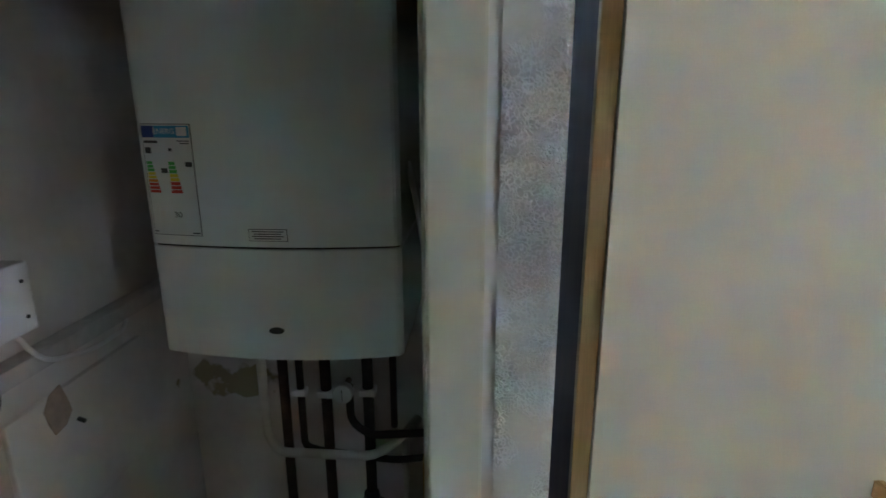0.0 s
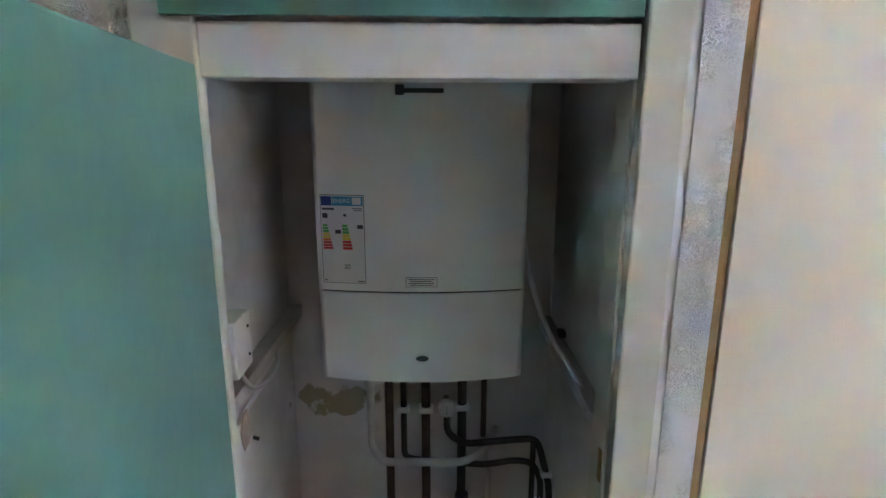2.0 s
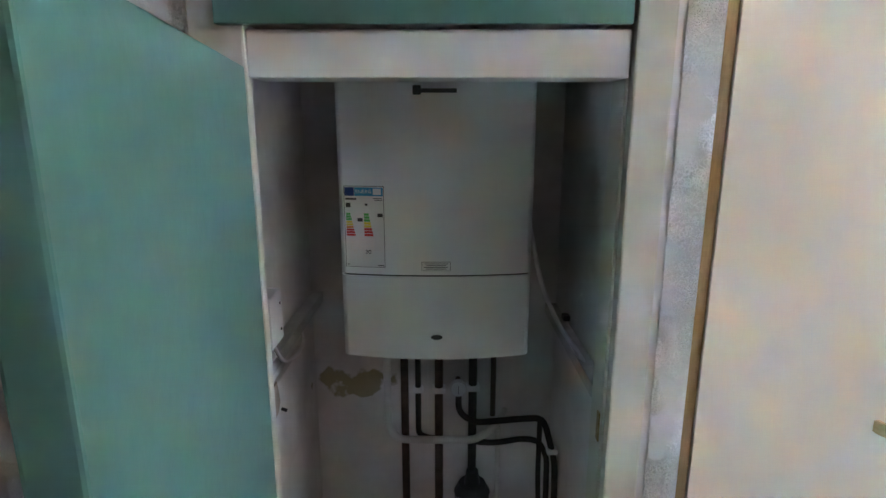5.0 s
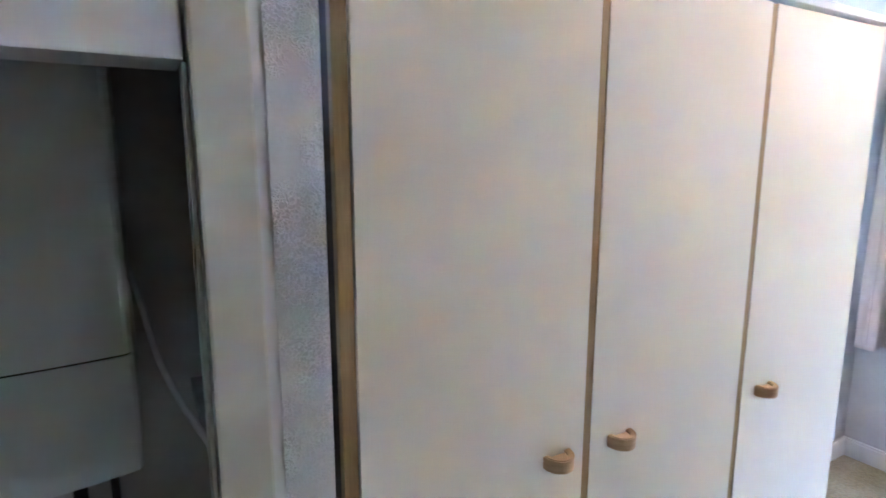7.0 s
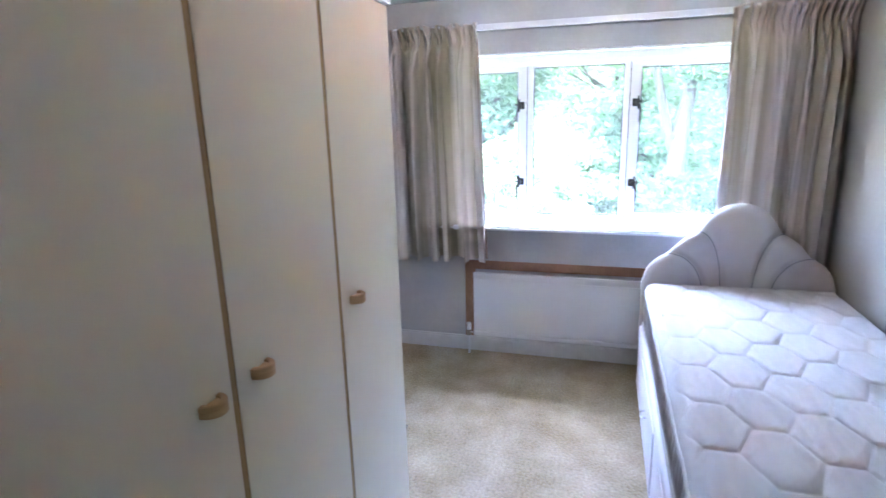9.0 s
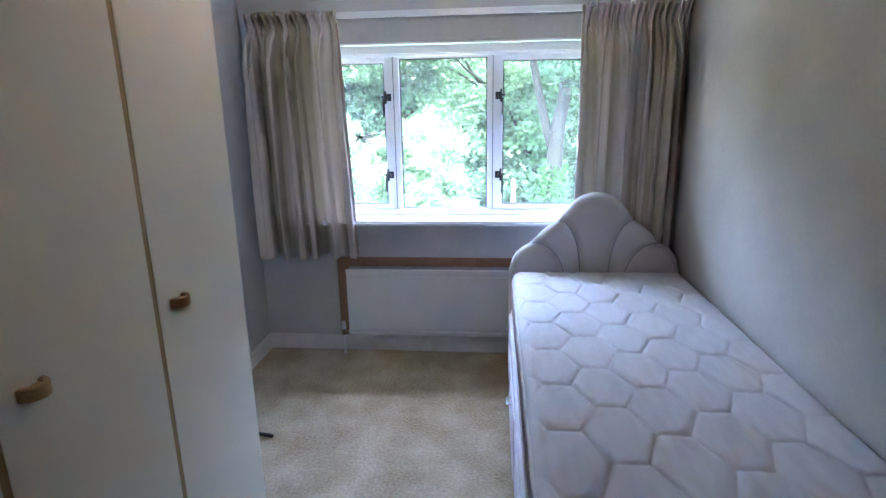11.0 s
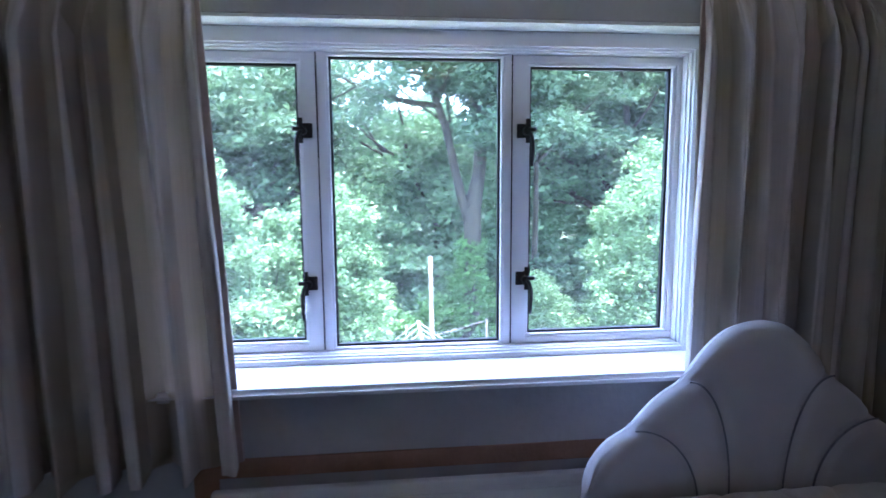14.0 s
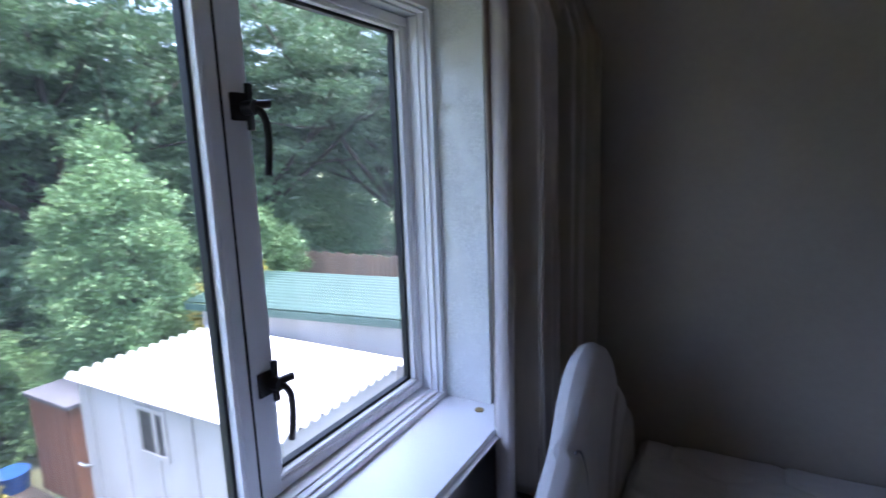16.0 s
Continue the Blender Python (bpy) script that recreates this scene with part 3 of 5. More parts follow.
def curtain(y0, y1, z0, z1, folds, seed, label):
    """A hung pleated curtain: tight gathers at the heading that loosen into uneven folds."""
    rng = np.random.default_rng(seed)
    cols, rows = 420, 60
    u = np.linspace(0, 1, cols)
    edges = np.sort(rng.uniform(0, 1, folds - 1))
    edges = np.r_[0, 0.75 * edges + 0.25 * np.linspace(0, 1, folds + 1)[1:-1], 1]
    phase = np.interp(u, edges, np.arange(folds + 1)) * 2 * np.pi
    amp = np.interp(u, edges, rng.uniform(0.07, 0.14, folds + 1))
    lead = u if y0 < 0 else 1 - u
    amp = amp * np.interp(lead, [0, 0.86, 1], [1.0, 1.0, 0.3])
    sharp = np.interp(u, edges, rng.uniform(0.35, 0.9, folds + 1))
    tilt = np.interp(u, edges, rng.uniform(-0.035, 0.035, folds + 1)) * (1 - lead)
    zs = np.linspace(0, 1, rows) ** 1.15
    verts = np.zeros((rows, cols, 3))
    lean = rng.uniform(-0.6, 0.6, folds + 1)
    fine = u * folds * 2.3 * 2 * np.pi + 1.3 * np.sin(u * 17)
    for i, w in enumerate(zs):
        z = z1 + (z0 - z1) * w
        drop = (z1 - z)
        gather = math.exp(-((drop - 0.085) / 0.035) ** 2)
        ruffle = math.exp(-(drop / 0.05) ** 2)
        open_out = min(1.0, max(0.0, drop - 0.06) / 0.20)
        ph = phase + 1.1 * w * np.interp(u, edges, lean)
        local = (ph / (2 * np.pi)) % 1.0 - 0.5
        band = np.clip((0.27 - np.abs(local)) / 0.07 + 0.5, 0, 1)
        band = band * band * (3 - 2 * band)
        fold = 0.45 * (np.abs(np.sin(ph / 2)) + 0.002) ** sharp + 0.55 * band
        x = amp * (0.30 + 0.70 * open_out) * fold * (1 - 0.4 * gather) + tilt * local * open_out
        x = x + 0.004 * np.sin(ph * 2.5 + 4 * w) + (0.012 * gather + 0.028 * ruffle) * np.sin(fine) + 0.022 * ruffle
        x = x + (1 - open_out) * 0.007 * np.sin(fine * 0.5 + 1)
        flare = 0.052 * w * ((u - 1) if y0 > 0 else 0)
        y = y0 + (y1 - y0) * u + flare + 0.030 * np.sin(ph) * open_out * min(1, 0.4 + w) + 0.012 * ruffle * np.cos(fine)
        hem = (0.010 * (fold - 0.6) * -1 + 0.006 * np.sin(u * 9 + seed)) * max(0.0, w - 0.9) * 10
        verts[i] = np.stack([3.075 - np.maximum(x, -0.012), np.clip(y, SOUTH + 0.01, NORTH - 0.01), np.full(cols, z) + hem + 0.010 * ruffle * np.sin(fine * 0.7)], 1)
    ob = thing("curtain", 3.08, (y0 + y1) / 2, z0, label, "curtain", "bedroom curtains")
    body = sheet("drape", verts.reshape(-1, 3), grid_faces(rows, cols), CURTAIN, ob)
    cloth = np.stack([np.tile(u * folds * 0.14 + seed, rows), verts[..., 2].ravel()], 1)
    corners = np.zeros(len(body.data.loops), np.int32)
    body.data.loops.foreach_get("vertex_index", corners)
    body.data.uv_layers.new(name="cloth").data.foreach_set("uv", cloth[corners].astype(np.float32).ravel())
    turned = verts[-6:].copy()
    turned[..., 0] += 0.006
    turned[..., 2] += 0.002
    sheet("bottom_hem", turned.reshape(-1, 3), grid_faces(6, cols), HEM, ob, label="turned-up cloth behind the lower edge")
    s = body.modifiers.new("thickness", "SOLIDIFY")
    s.thickness = 0.003
    for span in (slice(0, 5), slice(cols - 5, cols)):
        strip = verts[:, span].copy()
        strip[..., 0] -= 0.005
        sheet("side_hem", strip.reshape(-1, 3), grid_faces(rows, 5), HEM, ob, label="dull pink turned side hem")
    tape = [(3.082, y0 + (y1 - y0) * k / 40, z1 - 0.045) for k in range(41)]
    part("heading_tape", tube(bmesh.new(), tape, 0.006, 6), CURTAIN, ob, "gathering tape behind the heading", smooth=True)
    return ob


curtain(0.742, 1.264, 0.662, 2.036, 7, 4, "short cream cotton curtain hanging in loose folds, drawn back")
curtain(-1.125, -0.580, 0.662, 2.036, 8, 12, "short cream cotton curtain bunched behind the headboard")

# ---- radiator ----
rad = thing("radiator", 3.09, 0.22, 0.14, "white enamelled single-panel radiator under the window", "radiator")
RY0, RY1, RZ0, RZ1 = -0.42, 0.792, 0.135, 0.560
bm = boxed(3.098, 3.118, RY0, RY1, RZ0, RZ1, bevel=0.006, seg=3)
box(bm, 3.093, 3.100, RY0 + 0.01, RY1 - 0.01, RZ0 + 0.040, RZ1 - 0.042, 0.003)
part("panel", bm, RADIATOR, rad)
bm = bmesh.new()
box(bm, 3.088, 3.112, RY0, RY1, RZ1 - 0.026, RZ1 + 0.002, 0.007, 3)
part("top_rail", bm, RADIATOR, rad)
bm = bmesh.new()
box(bm, 3.088, 3.112, RY0, RY1, RZ0 - 0.002, RZ0 + 0.026, 0.007, 3)
part("bottom_rail", bm, RADIATOR, rad)
for y in (-0.2, 0.6):
    part("bracket", boxed(3.118, EAST, y - 0.02, y + 0.02, 0.2, 0.5), RADIATOR, rad)
bm = rod(bmesh.new(), (3.10, 0.79, 0.150), (3.10, 0.835, 0.150), 0.011, 12)
rod(bm, (3.10, 0.825, 0.128), (3.10, 0.825, 0.200), 0.013, 12)
valve = part("valve", bm, CHROME, rad, "chrome radiator valve")
part("cap", rod(bmesh.new(), (3.10, 0.825, 0.168), (3.10, 0.825, 0.215), 0.016, 14, 0.013), TRIM, valve, "white plastic valve cap")
part("pipe", rod(bmesh.new(), (3.10, 0.825, 0.0), (3.10, 0.825, 0.130), 0.0075, 10), TRIM, rad, "white painted feed pipe")

# ---- boiler cupboard doors ----
upper = thing("cupboard_door", -0.31, 0.61, 1.749, "small teal gloss-painted upper cupboard door, closed", "cupboard door", "cupboard doors")
part("leaf", boxed(-0.622, -0.0165, 0.596, 0.6075, 1.7485, 2.145, bevel=0.002), TEAL, upper)
lower = thing("cupboard_door", -0.582, 0.600, 0.02, "teal gloss-painted flush cupboard door standing open", "cupboard door", "cupboard doors")
door_turn = Matrix.Translation((-0.582, 0.604, 0)) @ Matrix.Rotation(radians(-80.0), 4, "Z")


def turned(bm):
    bmesh.ops.transform(bm, matrix=door_turn, verts=bm.verts)
    return bm


leaf = part("leaf", turned(boxed(0.004, 0.604, -0.034, -0.002, 0.02, 1.690, bevel=0.003)), TEAL, lower)
bm = rod(bmesh.new(), (0.565, -0.034, 1.16), (0.565, -0.056, 1.16), 0.008, 12)
rod(bm, (0.565, -0.054, 1.16), (0.565, -0.070, 1.16), 0.015, 16, 0.018)
part("knob", turned(bm), TEAL, leaf, "round painted door knob")
for z in (0.3, 1.42):
    bm = rod(bmesh.new(), (0.0, -0.036, z - 0.04), (0.0, -0.036, z + 0.04), 0.005, 10)
    box(bm, 0.0, 0.028, -0.0365, -0.034, z - 0.038, z + 0.038)
    part("hinge", turned(bm), BATTEN, lower, "painted butt hinge")

# ---- boiler ----
BX0, BX1, BY, BZ0, BZS, BZ1 = -0.527, -0.087, 0.985, 1.068, 1.268, 1.78
boiler = thing("boiler", -0.307, 1.15, BZ0, "white wall-hung gas boiler with an energy label", "boiler")


def bowed(z0, z1, inset=0.0, drop=0.0, back=1.31):
    """A casing whose front bows gently forward; its lower edge can dip in the middle."""
    bm = bmesh.new()
    ts = [0, 0.006, 0.014, 0.026] + [0.045 + 0.91 * k / 18 for k in range(19)] + [0.974, 0.986, 0.994, 1]
    n = len(ts) - 1
    loop = []
    for t in ts:
        x = BX0 + inset + (BX1 - BX0 - 2 * inset) * t
        edge = min(t, 1 - t) * (BX1 - BX0)
        y = BY + inset - 0.022 * (1 - (2 * t - 1) ** 2) + 0.010 * max(0, 1 - edge / 0.011) ** 2
        loop.append((x, y, drop * (1 - (2 * t - 1) ** 2)))
    top = [bm.verts.new((x, y, z1)) for x, y, d in loop]
    low = [bm.verts.new((x, y, z0 - d)) for x, y, d in loop]
    for i in range(n):
        bm.faces.new((low[i], low[i + 1], top[i + 1], top[i]))
    tb = [bm.verts.new((BX1 - inset, back, z1)), bm.verts.new((BX0 + inset, back, z1))]
    lb = [bm.verts.new((BX1 - inset, back, z0)), bm.verts.new((BX0 + inset, back, z0))]
    bm.faces.new(top + tb)
    bm.faces.new((low + lb)[::-1])
    bm.faces.new((low[-1], lb[0], tb[0], top[-1]))
    bm.faces.new((lb[1], low[0], top[0], tb[1]))
    bm.faces.new((lb[0], lb[1], tb[1], tb[0]))
    bmesh.ops.recalc_face_normals(bm, faces=bm.faces)
    return bm


def front_y(x):
    t = (x - BX0) / (BX1 - BX0)
    return BY - 0.022 * (1 - (2 * t - 1) ** 2)


part("casing", bowed(BZS + 0.0025, BZ1), ENAMEL, boiler)
part("seam", bowed(BZS - 0.002, BZS + 0.0024, 0.004), DARKPL, boiler, "dark seam above the lower panel")
flap = part("lower_panel", bowed(BZ0, BZS - 0.0025, 0.0, 0.004), ENAMEL, boiler)
yb = front_y(-0.306)
bm = rod(bmesh.new(), (-0.306, yb - 0.0022, 1.120), (-0.306, yb + 0.002, 1.120), 0.0135, 20)
bmesh.ops.scale(bm, vec=(1, 1, 0.45), space=Matrix.Translation((0.306, 0, -1.120)), verts=bm.verts)
part("badge", bm, DARKPL, flap, "small dark oval badge")
bm = boxed(-0.356, -0.262, front_y(-0.31) - 0.004, front_y(-0.31) + 0.006, 1.672, 1.681, bevel=0.0015)
box(bm, -0.356, -0.338, front_y(-0.35) - 0.004, front_y(-0.31) + 0.006, 1.668, 1.688, 0.003)
part("maker_badge", bm, DARKPL, boiler, "dark maker's badge")


def label_piece(name, x0, x1, z0, z1, material, parent, lift, label=""):
    """A thin printed patch that follows the bowed front."""
    bm = bmesh.new()
    n = 5
    rows = []
    for x in (x0 + (x1 - x0) * i / n for i in range(n + 1)):
        y = front_y(x) - lift
        rows.append([bm.verts.new((x, y, z0)), bm.verts.new((x, y, z1)), bm.verts.new((x, y + 0.0006, z1)), bm.verts.new((x, y + 0.0006, z0))])
    for a, b in zip(rows, rows[1:]):
        for k in range(4):
            bm.faces.new((a[k], b[k], b[(k + 1) % 4], a[(k + 1) % 4]))
    bm.faces.new(rows[0])
    bm.faces.new(rows[-1][::-1])
    bmesh.ops.recalc_face_normals(bm, faces=bm.faces)
    return part(name, bm, material, parent, label)


EX0, EX1, EZ0, EZ1 = -0.513, -0.424, 1.288, 1.472
label_piece("label_border", EX0 - 0.0012, EX1 + 0.0012, EZ0 - 0.0012, EZ1 + 0.0012, INK, boiler, 0.0008, "thin dark border of the energy label")
card = label_piece("energy_label", EX0, EX1, EZ0, EZ1, PAPER, boiler, 0.0016, "white energy label with coloured rating arrows")
label_piece("header", EX0 + 0.001, EX0 + 0.023, EZ1 - 0.021, EZ1 - 0.002, BLUE, card, 0.0024)
label_piece("header", EX0 + 0.024, EX1 - 0.001, EZ1 - 0.021, EZ1 - 0.002, SKYBLUE, card, 0.0024)
label_piece("text_bar", EX0 + 0.066, EX1 - 0.005, EZ1 - 0.018, EZ1 - 0.004, PAPER, card, 0.0032)
label_piece("text_bar", EX0 + 0.003, EX0 + 0.028, EZ1 - 0.030, EZ1 - 0.026, INK, card, 0.0024)
label_piece("text_bar", EX1 - 0.024, EX1 - 0.003, EZ1 - 0.027, EZ1 - 0.0255, INK, card, 0.0024)
label_piece("text_bar", EX1 - 0.020, EX1 - 0.003, EZ1 - 0.031, EZ1 - 0.0295, INK, card, 0.0024)
label_piece("pictogram", EX0 + 0.003, EX0 + 0.014, EZ1 - 0.047, EZ1 - 0.037, INK, card, 0.0024)
label_piece("pictogram", EX0 + 0.047, EX0 + 0.053, EZ1 - 0.043, EZ1 - 0.038, INK, card, 0.0024)
for col, base, rows in ((0, EX0 + 0.003, 9), (1, EX0 + 0.044, 8)):
    for k in range(rows):
        zt = EZ1 - 0.060 - k * (0.0535 / rows)
        label_piece("arrow", base, base + 0.010 + 0.0013 * k + 0.0012 * col, zt - 0.0535 / rows + 0.0012, zt,
                    (GREEN, GREEN, GREEN, YELLOW, YELLOW, ORANGE, RED, RED, RED)[k + (1 if col and k > 4 else 0)], card, 0.0024)
label_piece("rating", EX0 + 0.029, EX0 + 0.041, EZ1 - 0.079, EZ1 - 0.071, INK, card, 0.0024)
label_piece("rating", EX1 - 0.014, EX1 - 0.002, EZ1 - 0.068, EZ1 - 0.060, INK, card, 0.0024)
label_piece("text_bar", EX0 + 0.018, EX0 + 0.027, EZ0 + 0.030, EZ0 + 0.041, SKIRT, card, 0.0030)
label_piece("text_bar", EX0 + 0.002, EX0 + 0.008, EZ0 + 0.004, EZ0 + 0.006, INK, card, 0.0024)
label_piece("text_bar", EX1 - 0.016, EX1 - 0.002, EZ0 + 0.003, EZ0 + 0.005, INK, card, 0.0024)
label_piece("notice", -0.340, -0.274, 1.281, 1.302, INK, boiler, 0.0008, "small printed notice")
note2 = label_piece("notice_paper", -0.339, -0.275, 1.282, 1.301, PAPER, boiler, 0.0016)
for k in range(4):
    label_piece("text_bar", -0.334 + 0.004 * (k % 2), -0.280 - 0.004 * (k % 2), 1.2970 - 0.004 * k, 1.2985 - 0.004 * k, INK, note2, 0.0024)


def lettering(text, size, matrix, material, parent, label):
    c = bpy.data.curves.new("lettering", "FONT")
    c.body, c.size, c.extrude, c.align_x = text, size, 0.0002, "CENTER"
    tmp = bpy.data.objects.new("lettering", c)
    scene.collection.objects.link(tmp)
    me = bpy.data.meshes.new_from_object(tmp.evaluated_get(bpy.context.evaluated_depsgraph_get()))
    bpy.data.objects.remove(tmp)
    me.materials.append(material)
    me.transform(matrix)
    ob = new("lettering", me)
    ob.parent = parent
    return tagged(ob, label)


bpy.context.view_layer.update()
lettering("30", 0.014, pose(EX0 + 0.052, front_y(EX0 + 0.062) - 0.0034, EZ0 + 0.031, 90, 0, 0), INK, card, "printed number 30")
lettering("ENERG", 0.0115, pose(EX0 + 0.045, front_y(EX0 + 0.064) - 0.0034, EZ1 - 0.0145, 90, 0, 0), PAPER, card, "white word ENERG on the blue header")
for bx in (EX0 + 0.012, EX0 + 0.041):
    label_piece("box_outline", bx, bx + 0.022, EZ0 + 0.022, EZ0 + 0.048, SKIRT, card, 0.0021)
    label_piece("box_paper", bx + 0.001, bx + 0.021, EZ0 + 0.023, EZ0 + 0.047, PAPER, card, 0.0025)

# ---- pipes below the boiler ----
PY = 1.215


def pipe(name, pts, r, material, label, group="boiler pipes", clips=()):
    ob = thing(name, *pts[-1], label, "pipe", group)
    part("run", tube(bmesh.new(), bend(pts, 0.035), r, 12), material, ob, smooth=True)
    for x, y, z in clips:
        part("clip", boxed(x - r - 0.006, x + r + 0.006, y - r - 0.004, y + r + 0.004, z - 0.008, z + 0.008, bevel=0.003), TRIM, ob, "white plastic pipe clip")
    return ob


pipe("pipe", [(-0.402, PY, 1.068), (-0.402, PY, 0.0)], 0.0115, COPPER, "tarnished copper pipe running down from the boiler")
pipe("pipe", [(-0.363, PY, 1.068), (-0.363, PY, 0.715), (-0.34, PY + 0.02, 0.690), (-0.14, PY, 0.683), (-0.06, PY - 0.01, 0.705), (-0.012, PY - 0.02, 0.705), (0.012, PY - 0.03, 0.66), (0.020, PY - 0.05, 0.0)],
     0.0086, LAGGING, "dark pipe bending across below the boiler", clips=((-0.363, PY, 0.858),))
pipe("pipe", [(-0.303, PY, 1.068), (-0.303, PY, 0.0)], 0.0125, COPPER, "tarnished copper pipe running down from the boiler", clips=((-0.303, PY, 0.858),))
pipe("pipe", [(-0.205, PY, 1.068), (-0.205, PY, 0.57)], 0.0125, LAGGING, "dark copper pipe above the black filter", clips=((-0.205, PY, 0.865),))
pipe("pipe", [(-0.146, PY, 1.068), (-0.146, PY, 0.775)], 0.0080, COPPER, "thin copper pipe running down from the boiler")
pipe("pipe", [(-0.246, PY - 0.01, 0.885), (-0.246, PY - 0.01, 0.790), (-0.20, PY - 0.02, 0.762), (-0.06, PY - 0.02, 0.775), (0.000, PY - 0.02, 0.778), (0.030, PY - 0.06, 0.66), (0.036, PY - 0.09, 0.0)],
     0.0092, LAGGING, "dark pipe leading across and down to the floor", clips=((0.022, PY - 0.048, 0.69),))
pipe("pipe", [(-0.012, PY - 0.03, 0.775), (-0.012, PY - 0.03, 0.60), (-0.008, PY - 0.035, 0.50)], 0.0075, LAGGING, "short dark branch pipe hanging down")
pipe("waste_pipe", [(-0.452, PY, 1.068), (-0.452, PY, 0.74), (-0.42, PY - 0.02, 0.708), (-0.19, PY - 0.02, 0.706), (-0.13, PY + 0.02, 0.735), (-0.10, 1.30, 0.745)], 0.0108, WHITEPL,
     "white plastic waste pipe bending across the cupboard")
pipe("pipe", [(-0.125, PY + 0.03, 0.72), (-0.125, PY + 0.03, 0.0)], 0.008, WHITEPL, "thin white painted pipe on the back wall")
gauge = thing("pressure_gauge", -0.248, 1.155, 0.87, "small round white pressure gauge", "gauge")
part("rim", rod(bmesh.new(), (-0.248, 1.150, 0.891), (-0.248, 1.166, 0.891), 0.0225, 24), BATTEN, gauge)
part("dial", rod(bmesh.new(), (-0.248, 1.147, 0.891), (-0.248, 1.151, 0.891), 0.0205, 24), PAPER, gauge, "white dial")
part("needle", boxed(-0.2486, -0.2474, 1.1455, 1.1468, 0.877, 0.903), INK, gauge)
part("stem", rod(bmesh.new(), (-0.248, 1.166, 0.891), (-0.248, PY, 0.891), 0.008, 10), COPPER, gauge)
filt = thing("filter", -0.204, PY, 0.5, "black cylindrical heating filter on a pipe", "filter")
part("body", rod(bmesh.new(), (-0.204, PY - 0.01, 0.36), (-0.204, PY - 0.01, 0.530), 0.052, 28), DARKPL, filt)
part("collar", rod(bmesh.new(), (-0.204, PY - 0.01, 0.530), (-0.204, PY - 0.01, 0.558), 0.054, 28, 0.040), DARKPL, filt)
part("cap", rod(bmesh.new(), (-0.204, PY - 0.01, 0.558), (-0.204, PY - 0.01, 0.600), 0.024, 20, 0.018), DARKPL, filt, "black screw cap")
part("lower_pipe", rod(bmesh.new(), (-0.204, PY - 0.01, 0.0), (-0.204, PY - 0.01, 0.36), 0.014, 12), COPPER, filt)

# ---- fittings on the cupboard's side walls ----
bat = thing("batten", -0.66, 1.0, 1.09, "dusty white wooden batten on the cupboard wall", "batten", "cupboard battens")
part("rail", boxed(-0.68, -0.645, 0.705, 1.308, 1.095, 1.125, bevel=0.002), BATTEN, bat)
bat = thing("batten", 0.03, 1.0, 1.09, "dusty white wooden batten on the cupboard wall", "batten", "cupboard battens")
part("rail", boxed(0.012, 0.044, 0.716, 1.308, 1.060, 1.090, bevel=0.002), BATTEN, bat)
spur = thing("junction_box", -0.66, 0.87, 1.14, "white plastic electrical box above the batten", "junction box")
part("body", boxed(-0.68, -0.622, 0.750, 0.830, 1.176, 1.282, bevel=0.004), TRIM, spur)
for y, z in ((0.812, 1.255), (0.812, 1.200)):
    part("screw", rod(bmesh.new(), (-0.6225, y, z), (-0.620, y, z), 0.003, 10), INK, spur)
cab = thing("cable", -0.64, 0.95, 1.05, "thin white cable drooping from the junction box", "cable")
part("run", tube(bmesh.new(), bend([(-0.642, 0.80, 1.177), (-0.628, 0.83, 1.115), (-0.622, 0.93, 1.092), (-0.635, 1.03, 1.085), (-0.648, 1.06, 1.095)], 0.03), 0.0042, 8), TRIM, cab, smooth=True)
cab = thing("cable", 0.0, 1.1, 1.08, "white cable drooping from the boiler to the wall", "cable")
part("run", tube(bmesh.new(), bend([(-0.088, 1.10, 1.40), (-0.070, 1.08, 1.33), (-0.050, 1.05, 1.22), (-0.010, 1.00, 1.13), (0.020, 0.93, 1.095), (0.034, 0.80, 1.06), (0.036, 0.73, 1.03)], 0.06), 0.0060, 8), TRIM, cab, smooth=True)
clipd = thing("cable_clip", 0.02, 1.2, 1.09, "small black cable clip on the cupboard wall", "clip")
part("body", boxed(0.026, 0.044, 1.12, 1.15, 1.10, 1.115, bevel=0.003), DARKPL, clipd)
catch = thing("door_catch", 0.03, 0.76, 1.42, "old brass ball catch inside the cupboard", "door catch")
part("body", boxed(0.012, 0.044, 0.735, 0.765, 1.408, 1.438, bevel=0.004), BRASS, catch)
pan = thing("wall_patch_board", -0.67, 0.9, 0.9, "pale patched board low on the cupboard wall", "board")
part("board", boxed(-0.68, -0.668, 0.78, 1.13, 0.78, 1.03, bevel=0.003), CUPBOARD, pan)
part("hook", rod(bmesh.new(), (-0.668, 0.92, 0.96), (-0.655, 0.92, 0.955), 0.004, 8), DARKPL, pan)
bare = thing("bare_patch", -0.667, 0.88, 1.0, "small brown bare patch where the paint has flaked", "patch")
bm = prism(bmesh.new(), [(0.852, 1.012), (0.868, 1.035), (0.893, 1.042), (0.903, 1.012), (0.909, 0.985), (0.892, 0.966), (0.866, 0.962), (0.857, 0.985)], -0.668, -0.6655)
part("flake", bm, FLAKE, bare)
cord = thing("cord", -0.66, 0.75, 1.1, "short black cord hanging below the junction box", "cord")
part("run", tube(bmesh.new(), bend([(-0.642, 0.758, 1.178), (-0.640, 0.748, 1.13), (-0.641, 0.757, 1.09), (-0.655, 0.742, 1.05)], 0.02), 0.004, 8), DARKPL, cord, smooth=True)
hinge = thing("hinge_block", -0.68, 0.80, 1.56, "small bare wooden block on the cupboard wall", "block")
